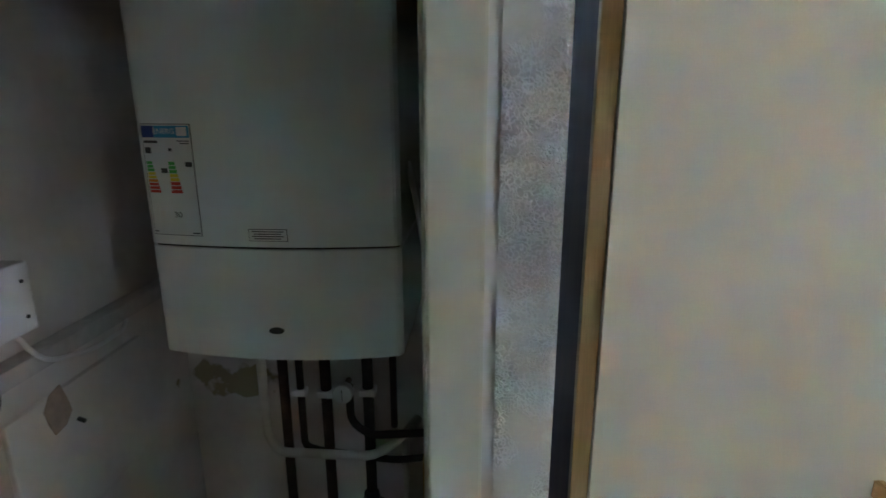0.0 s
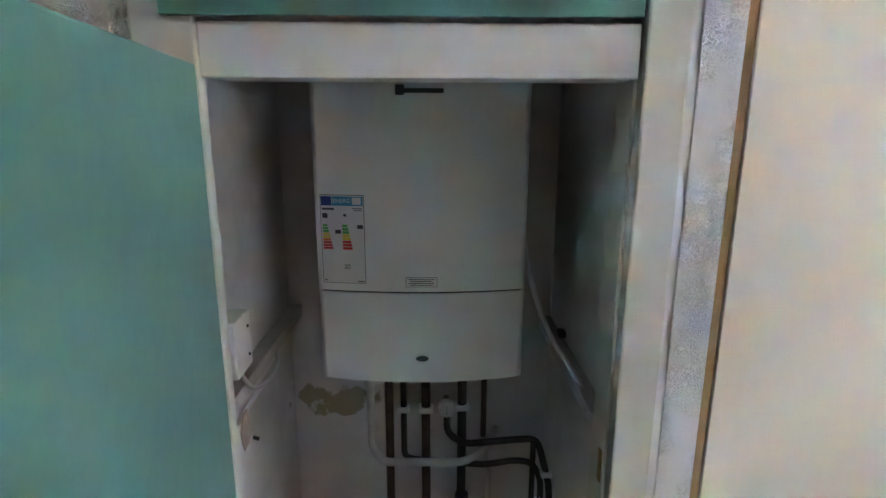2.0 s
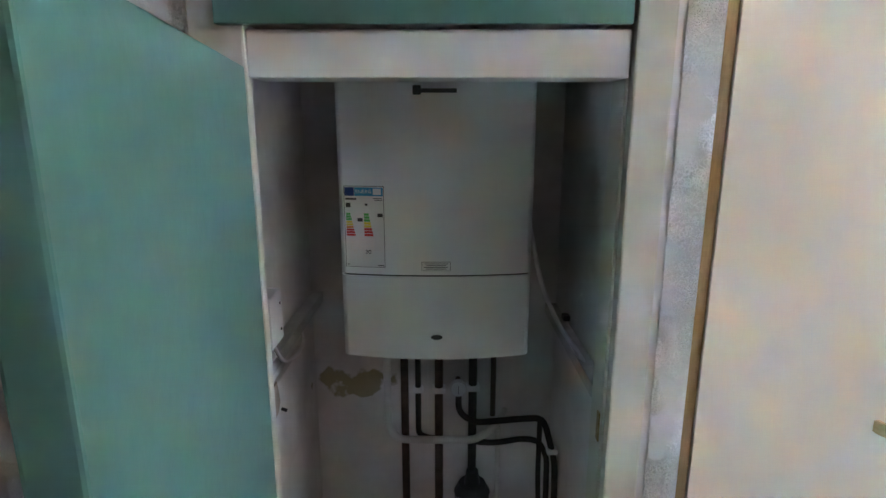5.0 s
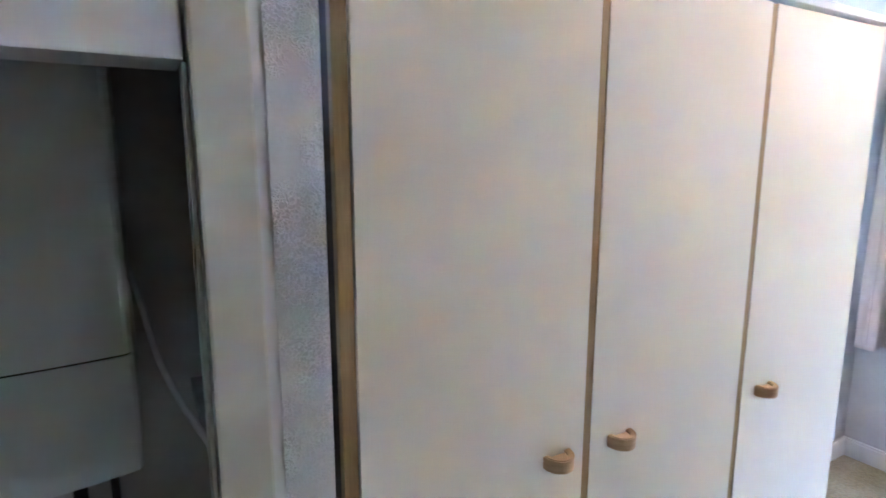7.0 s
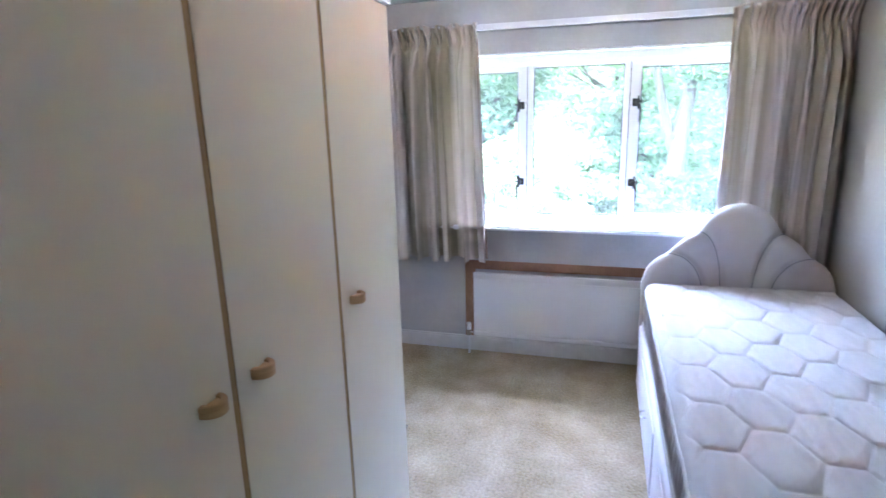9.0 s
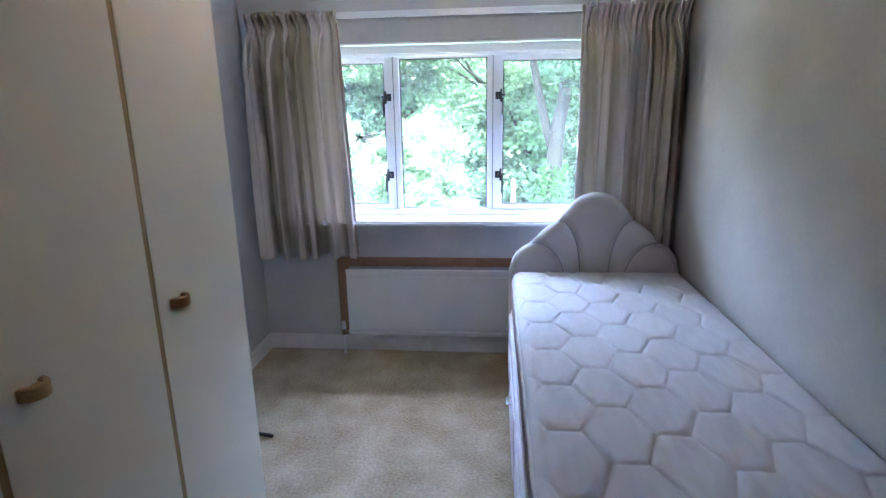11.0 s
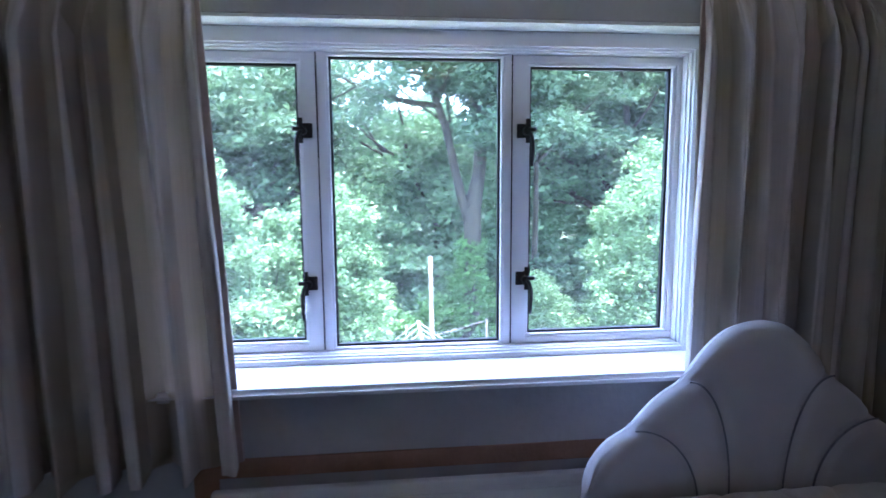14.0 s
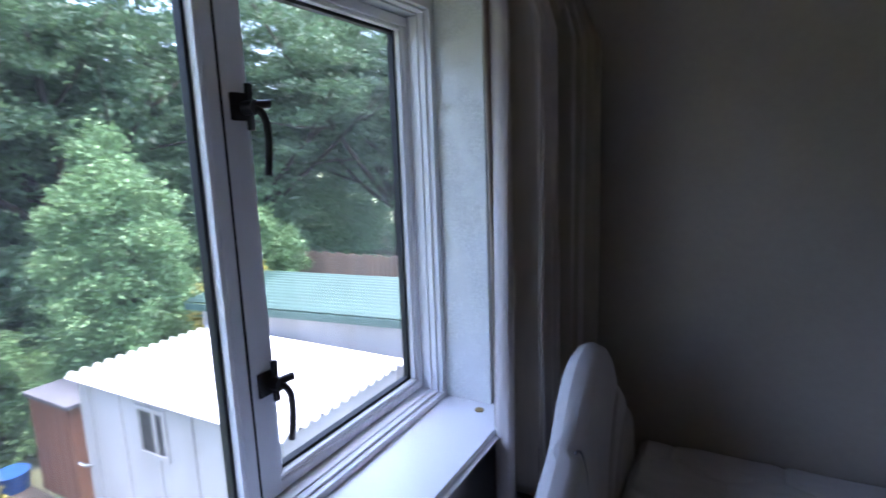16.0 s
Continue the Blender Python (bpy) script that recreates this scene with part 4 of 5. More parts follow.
part("body", boxed(-0.6805, -0.667, 0.799, 0.812, 1.53, 1.60, bevel=0.002), EDGE, hinge)
keep = thing("keep_plate", -0.01, 0.65, 1.06, "small old brass latch plate on the frame", "latch plate")
part("plate", boxed(-0.0165, -0.0135, 0.632, 0.646, 1.055, 1.110, bevel=0.0008), BRASS, keep)

# ---- wardrobe ----
WX = (0.165, 0.633, 1.098, 1.552)
WH = 1.905
ward = thing("wardrobe", 0.86, 1.0, 0, "tall cream laminate three-door wardrobe with golden edges", "wardrobe")
# left side is coloured near black: the narrow gap's shade, put into the panel
part("side_panel", boxed(WX[0] + 0.020, WX[0] + 0.038, FRONT + 0.022, 1.33, 0, WH - 0.012), GAPSHADE, ward, "side panel coloured dark brown as shade in the gap")
part("side_panel", boxed(WX[3] - 0.018, WX[3], FRONT + 0.022, 1.33, 0, WH - 0.012), LAMINATE, ward)
part("top_panel", boxed(WX[0] + 0.039, WX[3] - 0.0185, FRONT + 0.03, 1.33, WH - 0.035, WH - 0.012), LAMINATE, ward)
part("base_panel", boxed(WX[0] + 0.039, WX[3] - 0.0185, FRONT + 0.03, 1.32, 0.06, 0.08), LAMINATE, ward)
part("back_panel", boxed(WX[0] + 0.039, WX[3] - 0.0185, 1.322, 1.33, 0.08, WH - 0.035), LAMINATE, ward)
part("plinth", boxed(WX[0] + 0.039, WX[3] - 0.0185, FRONT + 0.035, FRONT + 0.05, 0, 0.06), LAMINATE, ward)
for x in (WX[1], WX[2]):
    part("divider", boxed(x - 0.012, x + 0.012, FRONT + 0.0215, 1.32, 0.08, WH - 0.036), EDGE, ward, "golden brown dividing panel")
    part("lipping", boxed(x - 0.0065, x + 0.0065, FRONT + 0.0015, FRONT + 0.021, 0.066, WH - 0.018), EDGE, ward, "golden brown wooden edge strip")
part("lipping", boxed(WX[0] + 0.001, WX[0] + 0.0235, FRONT + 0.004, FRONT + 0.0215, 0, WH - 0.012, bevel=0.002), EDGE, ward, "golden brown wooden edge strip")
part("cornice", boxed(WX[0] - 0.004, WX[3] + 0.006, FRONT - 0.014, 1.335, WH - 0.011, WH + 0.006, bevel=0.003), TRIM, ward, "white top board with a small overhang")


def pull(parent, x, z):
    """A bent-wood handle: a half ring standing out from the door."""
    n = 16
    arc = [math.pi * k / n for k in range(n + 1)]
    outer = [(x + 0.030 * math.cos(a), FRONT - 0.001 - 0.034 * math.sin(a)) for a in arc]
    inner = [(x + 0.019 * math.cos(a), FRONT - 0.001 - 0.022 * math.sin(a)) for a in reversed(arc)]
    bm = prism(bmesh.new(), outer + inner, z - 0.013, z + 0.013, axis=2)
    bmesh.ops.bevel(bm, geom=[e for e in bm.edges if abs(e.verts[0].co.z - e.verts[1].co.z) < 1e-5], offset=0.002, segments=2, affect="EDGES")
    prism(bm, [(a, b - 0.0005) for a, b in inner[::-1]], z - 0.011, z + 0.006, axis=2)
    part("handle", bm, BEECH, parent, "half-round beech handle")


for i, kx in ((0, WX[1] - 0.074), (1, WX[1] + 0.082), (2, WX[2] + 0.085)):
    x0 = WX[i] + (0.0245 if i == 0 else 0.009)
    x1 = WX[i + 1] - (0.009 if i < 2 else 0.0)
    door = part("door", boxed(x0, x1, FRONT, FRONT + 0.019, 0.065, WH - 0.016, bevel=0.0015), LAMINATE, ward)
    bm = bmesh.new()
    if i:
        box(bm, x0 - 0.0016, x0, FRONT + 0.001, FRONT + 0.0185, 0.066, WH - 0.017)
    if i < 2:
        box(bm, x1, x1 + 0.0016, FRONT + 0.001, FRONT + 0.0185, 0.066, WH - 0.017)
    if len(bm.verts):
        part("edge_strip", bm, EDGE, door, "golden brown edge strip")
    else:
        bm.free()
    pull(door, kx, 1.047)

# ---- bed ----
MX0, MX1, MY0, MY1, MZ = 0.93, 2.832, SOUTH + 0.012, -0.228, 0.655
bed = thing("bed", 1.88, -0.68, 0, "single divan bed base with pale lilac-white cover", "bed")
bm = boxed(MX0, MX1 - 0.005, MY0 + 0.004, MY1 + 0.020, 0.045, 0.40, bevel=0.02, seg=4)
part("base", bm, DIVAN, bed, smooth=False)
for x in (1.25, 2.12):
    part("drawer_front", boxed(x - 0.33, x + 0.33, MY1 + 0.021, MY1 + 0.026, 0.09, 0.36, bevel=0.002), DIVAN, bed)
    part("drawer_handle", tube(bmesh.new(), bend([(x - 0.03, MY1 + 0.026, 0.25), (x - 0.03, MY1 + 0.044, 0.25), (x + 0.03, MY1 + 0.044, 0.25), (x + 0.03, MY1 + 0.026, 0.25)], 0.01), 0.004, 8), CHROME, bed,
                "small chrome drawer handle", smooth=True)
for x in (MX0 + 0.12, MX1 - 0.12):
    for y in (MY0 + 0.12, MY1 - 0.10):
        part("castor", rod(bmesh.new(), (x, y, 0.0), (x, y, 0.05), 0.022, 12), DARKPL, bed)

matt = thing("mattress", 1.88, -0.68, 0.40, "bare white mattress with honeycomb quilting", "mattress")
NX, NY = 400, 200
gx = np.linspace(MX0, MX1, NX)[:, None] + np.zeros(NY)
gy = np.linspace(MY0, MY1, NY)[None, :] + np.zeros((NX, 1))
wob = 0.004 * np.sin(gx * 9 + 2 * gy) + 0.002 * np.sin(gy * 11 + gx * 4)
px, py = gx + wob, gy + 0.004 * np.sin(gx * 13 + 1.0)
sx, sy = 0.265, 0.148
d1 = np.full(gx.shape, 9.0)
d2 = np.full(gx.shape, 9.0)
for j in range(-1, 9):
    for i in range(-1, 13):
        cx, cy = 1.80 + sx * (i - 5 + 0.5 * (j % 2)), -0.324 - sy * (j - 1)
        d = np.hypot((px - cx) * 0.687, py - cy)
        d2 = np.where(d < d1, d1, np.minimum(d2, d))
        d1 = np.minimum(d1, d)
gap = (d2 - d1)
puff = 0.0098 * (1 - np.exp(-(gap / 0.010))) + 0.0008 * np.sin((gx * 0.6 + gy) * 190) * np.exp(-((gap - 0.03) / 0.03) ** 2) + 0.0018 * np.sin(gx * 31 + 5 * np.sin(gy * 17)) * np.exp(-((gap - 0.05) / 0.05) ** 2)
e = np.minimum(np.minimum(gx - MX0, MX1 - gx), np.minimum(gy - MY0, MY1 - gy))
edge = np.clip(e / 0.045, 0, 1)
gz = MZ - 0.014 + puff * np.clip(e / 0.03, 0, 1) - 0.050 * (1 - np.sqrt(1 - (1 - edge) ** 2)) + 0.004 * np.sin(gx * 3.1) * np.sin(gy * 5)
sheet("quilted_top", np.stack([gx, gy, gz], -1).reshape(-1, 3), grid_faces(NX, NY), TICKING, matt)
bm = boxed(MX0, MX1, MY0, MY1, 0.401, MZ - 0.062, bevel=0.010, seg=3)
part("border", bm, TICKING, matt)
pts = [(MX0 + 0.006, MY1 + 0.001, MZ - 0.062), (MX1 - 0.006, MY1 + 0.001, MZ - 0.062)]
part("piping", tube(bmesh.new(), [Vector(pts[0]).lerp(Vector(pts[1]), k / 40) + Vector((0, 0.002 * math.sin(k * 1.7), 0.003 * math.sin(k * 1.1))) for k in range(41)], 0.006, 8), TICKING, matt, smooth=True)
part("piping", tube(bmesh.new(), [(x, MY1 + 0.001, 0.408) for x in (MX0 + 0.006, MX1 - 0.006)], 0.006, 8), TICKING, matt, smooth=True)
bm = bmesh.new()
for k in range(46):
    x = MX0 + 0.03 + k * 0.0408
    tube(bm, [(x, MY1 - 0.0005, 0.415), (x + 0.012 * math.sin(k * 2.1), MY1 + 0.005, 0.50), (x + 0.01 * math.sin(k), MY1 - 0.0005, MZ - 0.068)], 0.004, 6, [0.001, 0.0045, 0.001])
tagged(part("side_ruching", bm, TICKING, matt, "gathered cloth along the mattress side", smooth=True), kind="stuff")

# ---- headboard ----
HC, HX0, HX1 = -0.670, 2.838, 2.925
head = thing("headboard", 2.88, HC, 0, "grey-blue padded headboard with a scalloped shell outline", "headboard")
ks = np.array([0, .04, .08, .12, .155, .18, .195, .21, .24, .275, .305, .325, .34, .36, .395, .425, .445, .457, .462])
kz = np.array([1.072, 1.068, 1.055, 1.026, .985, .945, .925, .913, .896, .870, .838, .812, .797, .787, .766, .735, .700, .660, .60])
NU, NV = 121, 70
us = np.linspace(-0.462, 0.462, NU)
topz = np.interp(np.abs(us), ks, kz)
topz = np.convolve(np.pad(topz, 2, mode="edge"), [0.1, 0.2, 0.4, 0.2, 0.1], "valid")
vs = np.linspace(0, 1, NV)
Z0 = 0.30
yy = np.repeat(us[None, :], NV, 0)
zz = Z0 + (topz[None, :] - Z0) * vs[:, None] ** 0.85
rim_d = np.full(yy.shape, 9.0)
for u, t in zip(us, topz):
    rim_d = np.minimum(rim_d, np.hypot(yy - u, zz - t))
rim_d = np.minimum(rim_d, 0.462 - np.abs(yy))


def seam_curve(s0, z0, s1, z1, n=24):
    return [(s0 + (s1 - s0) * math.sin(t * math.pi / 2), z1 + (z0 - z1) * math.cos(t * math.pi / 2)) for t in (k / n for k in range(n + 1))]


seams = [[(sg * s, z) for s, z in c] for sg in (-1, 1) for c in (seam_curve(0.197, 0.925, 0.075, 0.60), seam_curve(0.336, 0.802, 0.160, 0.58))]
seam_d = np.full(yy.shape, 9.0)
for c in seams:
    for s, z in c:
        seam_d = np.minimum(seam_d, np.hypot(yy - s, zz - z))
bulge = 0.042 * np.sqrt(np.clip(1 - (1 - np.clip(rim_d / 0.045, 0, 1)) ** 2, 0, 1)) - 0.014 * np.exp(-(seam_d / 0.014) ** 2)
front = np.stack([HX0 + 0.042 - bulge, HC + yy, zz], -1)
sheet("front_padding", front.reshape(-1, 3), grid_faces(NV, NU)[:, ::-1], VELVET, head)
rear_b = 0.030 * np.sqrt(np.clip(1 - (1 - np.clip(rim_d / 0.035, 0, 1)) ** 2, 0, 1))
rear = np.stack([HX0 + 0.042 + rear_b, HC + yy, zz], -1)
sheet("back_cover", rear.reshape(-1, 3), grid_faces(NV, NU), VELVET, head)
for c in seams:
    part("piping", tube(bmesh.new(), [(HX0 + 0.010, HC + s, z) for s, z in c], 0.0024, 6), PIPING, head, "dark piped seam", smooth=True)
for y in (-0.25, 0.25):
    part("strut", boxed(HX1 - 0.04, HX1 - 0.02, HC + y - 0.03, HC + y + 0.03, 0.0, 0.40), EDGE, head, "wooden mounting strut")

# ---- ceiling lamp ----
lamp = thing("ceiling_lamp", 1.6, 0.0, TOP, "amber glass dish ceiling lamp with a lit bulb", "ceiling lamp")
n = 32
prof = [(0.015, 2.070), (0.07, 2.074), (0.115, 2.086), (0.155, 2.107), (0.172, 2.124)]
rings = [[(1.6 + r * math.cos(a), 0.0 + r * math.sin(a), z) for a in (2 * math.pi * k / n for k in range(n))] for r, z in prof]
dish = sheet("dish", np.array(rings).reshape(-1, 3), [(i * n + k, i * n + (k + 1) % n, (i + 1) * n + (k + 1) % n, (i + 1) * n + k) for i in range(4) for k in range(n)], AMBER, lamp, label="amber glass dish")
dish.modifiers.new("thickness", "SOLIDIFY").thickness = 0.004
part("bulb", rod(bmesh.new(), (1.6, 0.0, 2.085), (1.6, 0.0, 2.108), 0.014, 14, 0.02), TRIM, lamp, "bulb cap")
part("rose", rod(bmesh.new(), (1.6, 0.0, TOP - 0.025), (1.6, 0.0, TOP), 0.04, 20), TRIM, lamp, "white ceiling rose")
for a in (0.3, 2.4, 4.5):
    part("chain", tube(bmesh.new(), [(1.6 + 0.164 * math.cos(a), 0.0 + 0.164 * math.sin(a), 2.121), (1.6 + 0.02 * math.cos(a), 0.0 + 0.02 * math.sin(a), TOP - 0.02)], 0.002, 6), BRASS, lamp)

# ---- small things in the room ----
hook = thing("wall_hook", 2.69, NORTH, 1.82, "tiny grey picture hook high on the wall", "hook")
part("wire", tube(bmesh.new(), bend([(2.69, NORTH, 1.835), (2.69, NORTH - 0.010, 1.835), (2.69, NORTH - 0.010, 1.805), (2.69, NORTH - 0.018, 1.800), (2.69, NORTH - 0.020, 1.812)], 0.005), 0.0022, 6), BATTEN, hook)
stick = thing("metal_rod", 2.15, 0.98, 0, "short black metal rod lying on the carpet", "rod")
part("bar", tube(bmesh.new(), bend([(2.17, 1.10, 0.012), (2.16, 1.03, 0.014), (2.14, 0.925, 0.012)], 0.02), 0.009, 8), DARKPL, stick, smooth=True)
part("stub", rod(bmesh.new(), (2.10, 1.08, 0.011), (2.13, 1.085, 0.011), 0.008, 8), DARKPL, stick)

# ---- garden and wood outside ----
G = -3.0
bm = bmesh.new()
bmesh.ops.create_grid(bm, x_segments=60, y_segments=60, size=1, matrix=Matrix.Translation((600, 0, G)) @ Matrix.Diagonal((596, 900, 1, 1)))
structure("ground", bm, GRASS, "rough garden ground under the trees", "ground")
structure("path", boxed(7.0, 10.35, -2.7, -1.15, G, G + 0.03), SLAB, "grey concrete garden path", "path")
structure("soil_bed", boxed(10.36, 12.6, -2.9, -0.95, G, G + 0.02), SOIL, "dark bare soil round the golden conifer", "soil")


def leaf_sprays(rng, centres, size, spread, per, flat=1.0):
    """Many small drooping three-cornered leaves scattered round the given centres."""
    c = np.repeat(centres, per, 0)
    c = c + rng.normal(0, 1, c.shape) * spread * np.array([1.15, 1.15, flat])
    n = len(c)
    a = rng.normal(0, 1, (n, 3))
    a[:, 2] *= 0.55
    a /= np.linalg.norm(a, axis=1)[:, None]
    b = np.cross(a, rng.normal(0, 1, (n, 3)))
    b /= np.linalg.norm(b, axis=1)[:, None] + 1e-9
    s = size * rng.uniform(0.55, 1.35, (n, 1))
    v = np.stack([c - a * s, c + b * s * 0.95, c + a * s], 1)
    v[:, 0, 2] -= 0.25 * s[:, 0]
    v[:, 2, 2] -= 0.25 * s[:, 0]
    return v.reshape(-1, 3), np.arange(3 * n).reshape(n, 3)


def branch(rng, p, d, length, r, bend_amt=0.25, n=6):
    pts, radii = [], []
    p, d = Vector(p), Vector(d).normalized()
    for k in range(n + 1):
        pts.append(p.copy())
        radii.append(max(0.012, r * (1 - 0.8 * k / n)))
        d = (d + Vector(rng.normal(0, bend_amt * 0.4, 3)) + Vector((0, 0, 0.05))).normalized()
        p = p + d * (length / n)
    return pts, radii


def tree(x, y, h, crown_r, crown_z, trunk_r, seed, leaf, size=0.16, clumps=260, per=60, label="", lean=(0, 0), limbs=9, base=G):
    """A forked trunk with limbs and an uneven crown of leaf clumps."""
    rng = np.random.default_rng(seed)
    ob = thing("tree", x, y, base, label, "tree", "woodland trees")
    bm = bmesh.new()
    fork = crown_z * 0.75
    pts = [(x + lean[0] * t + 0.10 * math.sin(3 * t + seed), y + lean[1] * t + 0.10 * math.cos(2.3 * t + seed), base - 0.1 + (fork + 0.1) * t) for t in (k / 7 for k in range(8))]
    tube(bm, pts, trunk_r, 10, [trunk_r * (1.35 - 0.55 * k / 7 + (0.3 if k == 0 else 0)) for k in range(8)])
    ends = []
    for k in range(limbs):
        ang = 2 * math.pi * (k + rng.uniform(-0.3, 0.3)) / limbs
        start = Vector(pts[-1]) if k < 4 else Vector(pts[-2]).lerp(Vector(pts[-1]), rng.random())
        up = rng.uniform(0.5, 1.6)
        bp, br = branch(rng, start, (math.cos(ang), math.sin(ang), up), (h - fork) * rng.uniform(0.55, 0.95), trunk_r * rng.uniform(0.35, 0.7))
        tube(bm, bp, 0.1, 7, br)
        ends += bp[2:]
        for _ in range(2):
            s = bp[int(rng.integers(2, len(bp) - 1))]
            sp, sr = branch(rng, s, (math.cos(ang + rng.uniform(-1, 1)), math.sin(ang + rng.uniform(-1, 1)), rng.uniform(0, 0.9)), (h - fork) * 0.4, trunk_r * 0.22)
            tube(bm, sp, 0.1, 6, sr)
            ends += sp[2:]
    part("trunk", bm, BARK, ob, "grey forked trunk and limbs", smooth=True)
    ends = np.array([tuple(e) for e in ends])
    pick = ends[rng.integers(0, len(ends), clumps)]
    ball = rng.normal(0, 1, (clumps, 3))
    ball /= np.linalg.norm(ball, axis=1)[:, None]
    ball *= (rng.random((clumps, 1)) ** 0.4)
    shell = np.array([x + lean[0], y + lean[1], base + crown_z + (h - crown_z) * 0.5]) + ball * np.array([crown_r, crown_r, (h - crown_z) * 0.62])
    mixw = rng.uniform(0.25, 1.0, (clumps, 1))
    centres = pick * (1 - mixw) + shell * mixw
    thin = np.interp(centres[:, 2], [base + 5.2, base + 7.2], [1.0, 0.12 if -4 < y < 3 else 0.85])
    centres = centres[rng.random(len(centres)) < thin]
    v, q = leaf_sprays(rng, centres, size * 0.78, crown_r * 0.03 + 0.12, int(per * 1.35), 0.42)
    sheet("crown", v, q, leaf, ob, smooth=False, label="uneven leafy crown")
    return ob


def shrub(x, y, w, h, seed, leaf, size, label, category="shrub", point=0.6, per=34, clumps=420, base=G, group="garden shrubs"):
    """A bush: several stems and pointed sprays of leaves that make a ragged outline."""
    rng = np.random.default_rng(seed)
    ob = thing("shrub", x, y, base, label, category, group)
    bm = bmesh.new()
    cents = []
    stems = 22
    for k in range(stems):
        ang = 2 * math.pi * k / stems + rng.uniform(-0.2, 0.2)
        rr = w * 0.5 * rng.uniform(0.1, 1.0)
        top = h * (1 - (1 - 0.45) * (rr / (w * 0.5)) ** 2 * (1.2 - point * 0.4)) * rng.uniform(0.85, 1.03)
        tip = Vector((x + rr * math.cos(ang), y + rr * math.sin(ang), base + top))
        root = Vector((x + 0.12 * math.cos(ang), y + 0.12 * math.sin(ang), base - 0.05))
        mid = root.lerp(tip, 0.5) + Vector((0.25 * rr * math.cos(ang), 0.25 * rr * math.sin(ang), 0))
        pts = [root.lerp(mid, t).lerp(mid.lerp(tip, t), t) for t in (i / 6 for i in range(7))]
        tube(bm, pts, 0.02, 5, [0.035 * (1 - 0.8 * i / 6) for i in range(7)])
        for _ in range(clumps // stems):
            t = rng.random() ** 0.7
            p = pts[min(6, int(t * 6.99))]
            s = (1 - t) * 0.42 * w * 0.5 + 0.05
            cents.append((p.x + rng.normal(0, s), p.y + rng.normal(0, s), p.z + rng.normal(0, 0.12)))
    part("stems", bm, BARK, ob, "thin brown stems")
    cents = np.array(cents)
    cents[:, 2] = np.maximum(cents[:, 2], base + 0.05)
    v, q = leaf_sprays(rng, cents, size * 0.74, 0.085, int(per * 1.85))
    sheet("foliage", v, q, leaf, ob, smooth=False, label="dense ragged foliage")
    return ob


def conifer(x, y, w, h, seed):
    rng = np.random.default_rng(seed)
    ob = thing("conifer", x, y, G, "golden-yellow dwarf conifer, cone-shaped", "conifer")
    part("stem", rod(bmesh.new(), (x, y, G - 0.05), (x, y, G + h * 0.9), 0.05, 8, 0.01), BARK, ob)
    n = 900
    t = rng.random(n) ** 0.8
    ang = rng.uniform(0, 2 * np.pi, n)
    prof = np.interp(t, [0, 0.12, 0.35, 0.7, 0.92, 1], [0.75, 1.0, 0.92, 0.55, 0.2, 0.02])
    r = w * 0.5 * prof * rng.uniform(0.72, 1.05, n)
    c = np.stack([x + r * np.cos(ang), y + r * np.sin(ang), G + 0.06 + h * t], 1)
    v, q = leaf_sprays(rng, c, 0.030, 0.035, 55)
    sheet("sprays", v, q, GOLDLEAF, ob, smooth=False, label="feathery golden sprays")


# concrete garage with a corrugated roof
garage = thing("garage", 8.2, -4.2, G, "white concrete panel garage with a corrugated roof", "garage")
GAX0, GAX1, GAY0, GAY1 = 6.10, 9.40, -4.60, -2.76
GT = -0.98
bm = bmesh.new()
box(bm, GAX0, GAX1, GAY1 - 0.08, GAY1, G, GT)
box(bm, GAX0, GAX1, GAY0, GAY0 + 0.08, G, GT)
box(bm, GAX1 - 0.08, GAX1, GAY0 + 0.08, GAY1 - 0.08, G, GT)
box(bm, GAX0, GAX0 + 0.08, GAY0 + 0.08, GAY1 - 0.08, G, GT)
part("wall", bm, RENDER_WALL, garage)
for k in range(6):
    x = GAX0 + 0.02 + k * 0.605
    part("panel_rib", boxed(x, x + 0.05, GAY1, GAY1 + 0.025, G, GT - 0.02, bevel=0.004), RENDER_WALL, garage)
win = part("window", boxed(7.80, 8.22, GAY1 - 0.01, GAY1 + 0.012, -1.58, -1.08), DARKPL, garage, "small dark window")
bm = bmesh.new()
for dims in ((7.76, 8.26, -1.62, -1.57), (7.76, 8.26, -1.09, -1.04), (7.76, 7.81, -1.57, -1.09), (8.21, 8.26, -1.57, -1.09)):
    box(bm, dims[0], dims[1], GAY1, GAY1 + 0.03, dims[2], dims[3], 0.004)
part("frame", bm, RENDER_WALL, win, "grey-white wooden frame")
nw = 260
xs = np.linspace(GAX0 - 0.1, GAX1 + 0.06, 8)
ys = np.linspace(GAY0 - 0.1, GAY1 + 0.10, nw)
wave = 0.026 * np.sin(ys * 2 * np.pi / 0.146)
roofv = np.stack([np.repeat(xs[None], nw, 0), np.repeat(ys[:, None], 8, 1), GT + 0.085 + wave[:, None] + 0.0 * xs[None]], -1)
roof = sheet("roof", roofv.reshape(-1, 3), grid_faces(nw, 8), ASBESTOS, garage, label="white corrugated cement roof")
roof.modifiers.new("thickness", "SOLIDIFY").thickness = 0.012
part("door_handle", tube(bmesh.new(), [(9.32, GAY1 + 0.0, -2.05), (9.36, GAY1 + 0.08, -2.03), (9.46, GAY1 + 0.08, -2.02)], 0.02, 8), ALUMINIUM, garage, "pale metal latch")

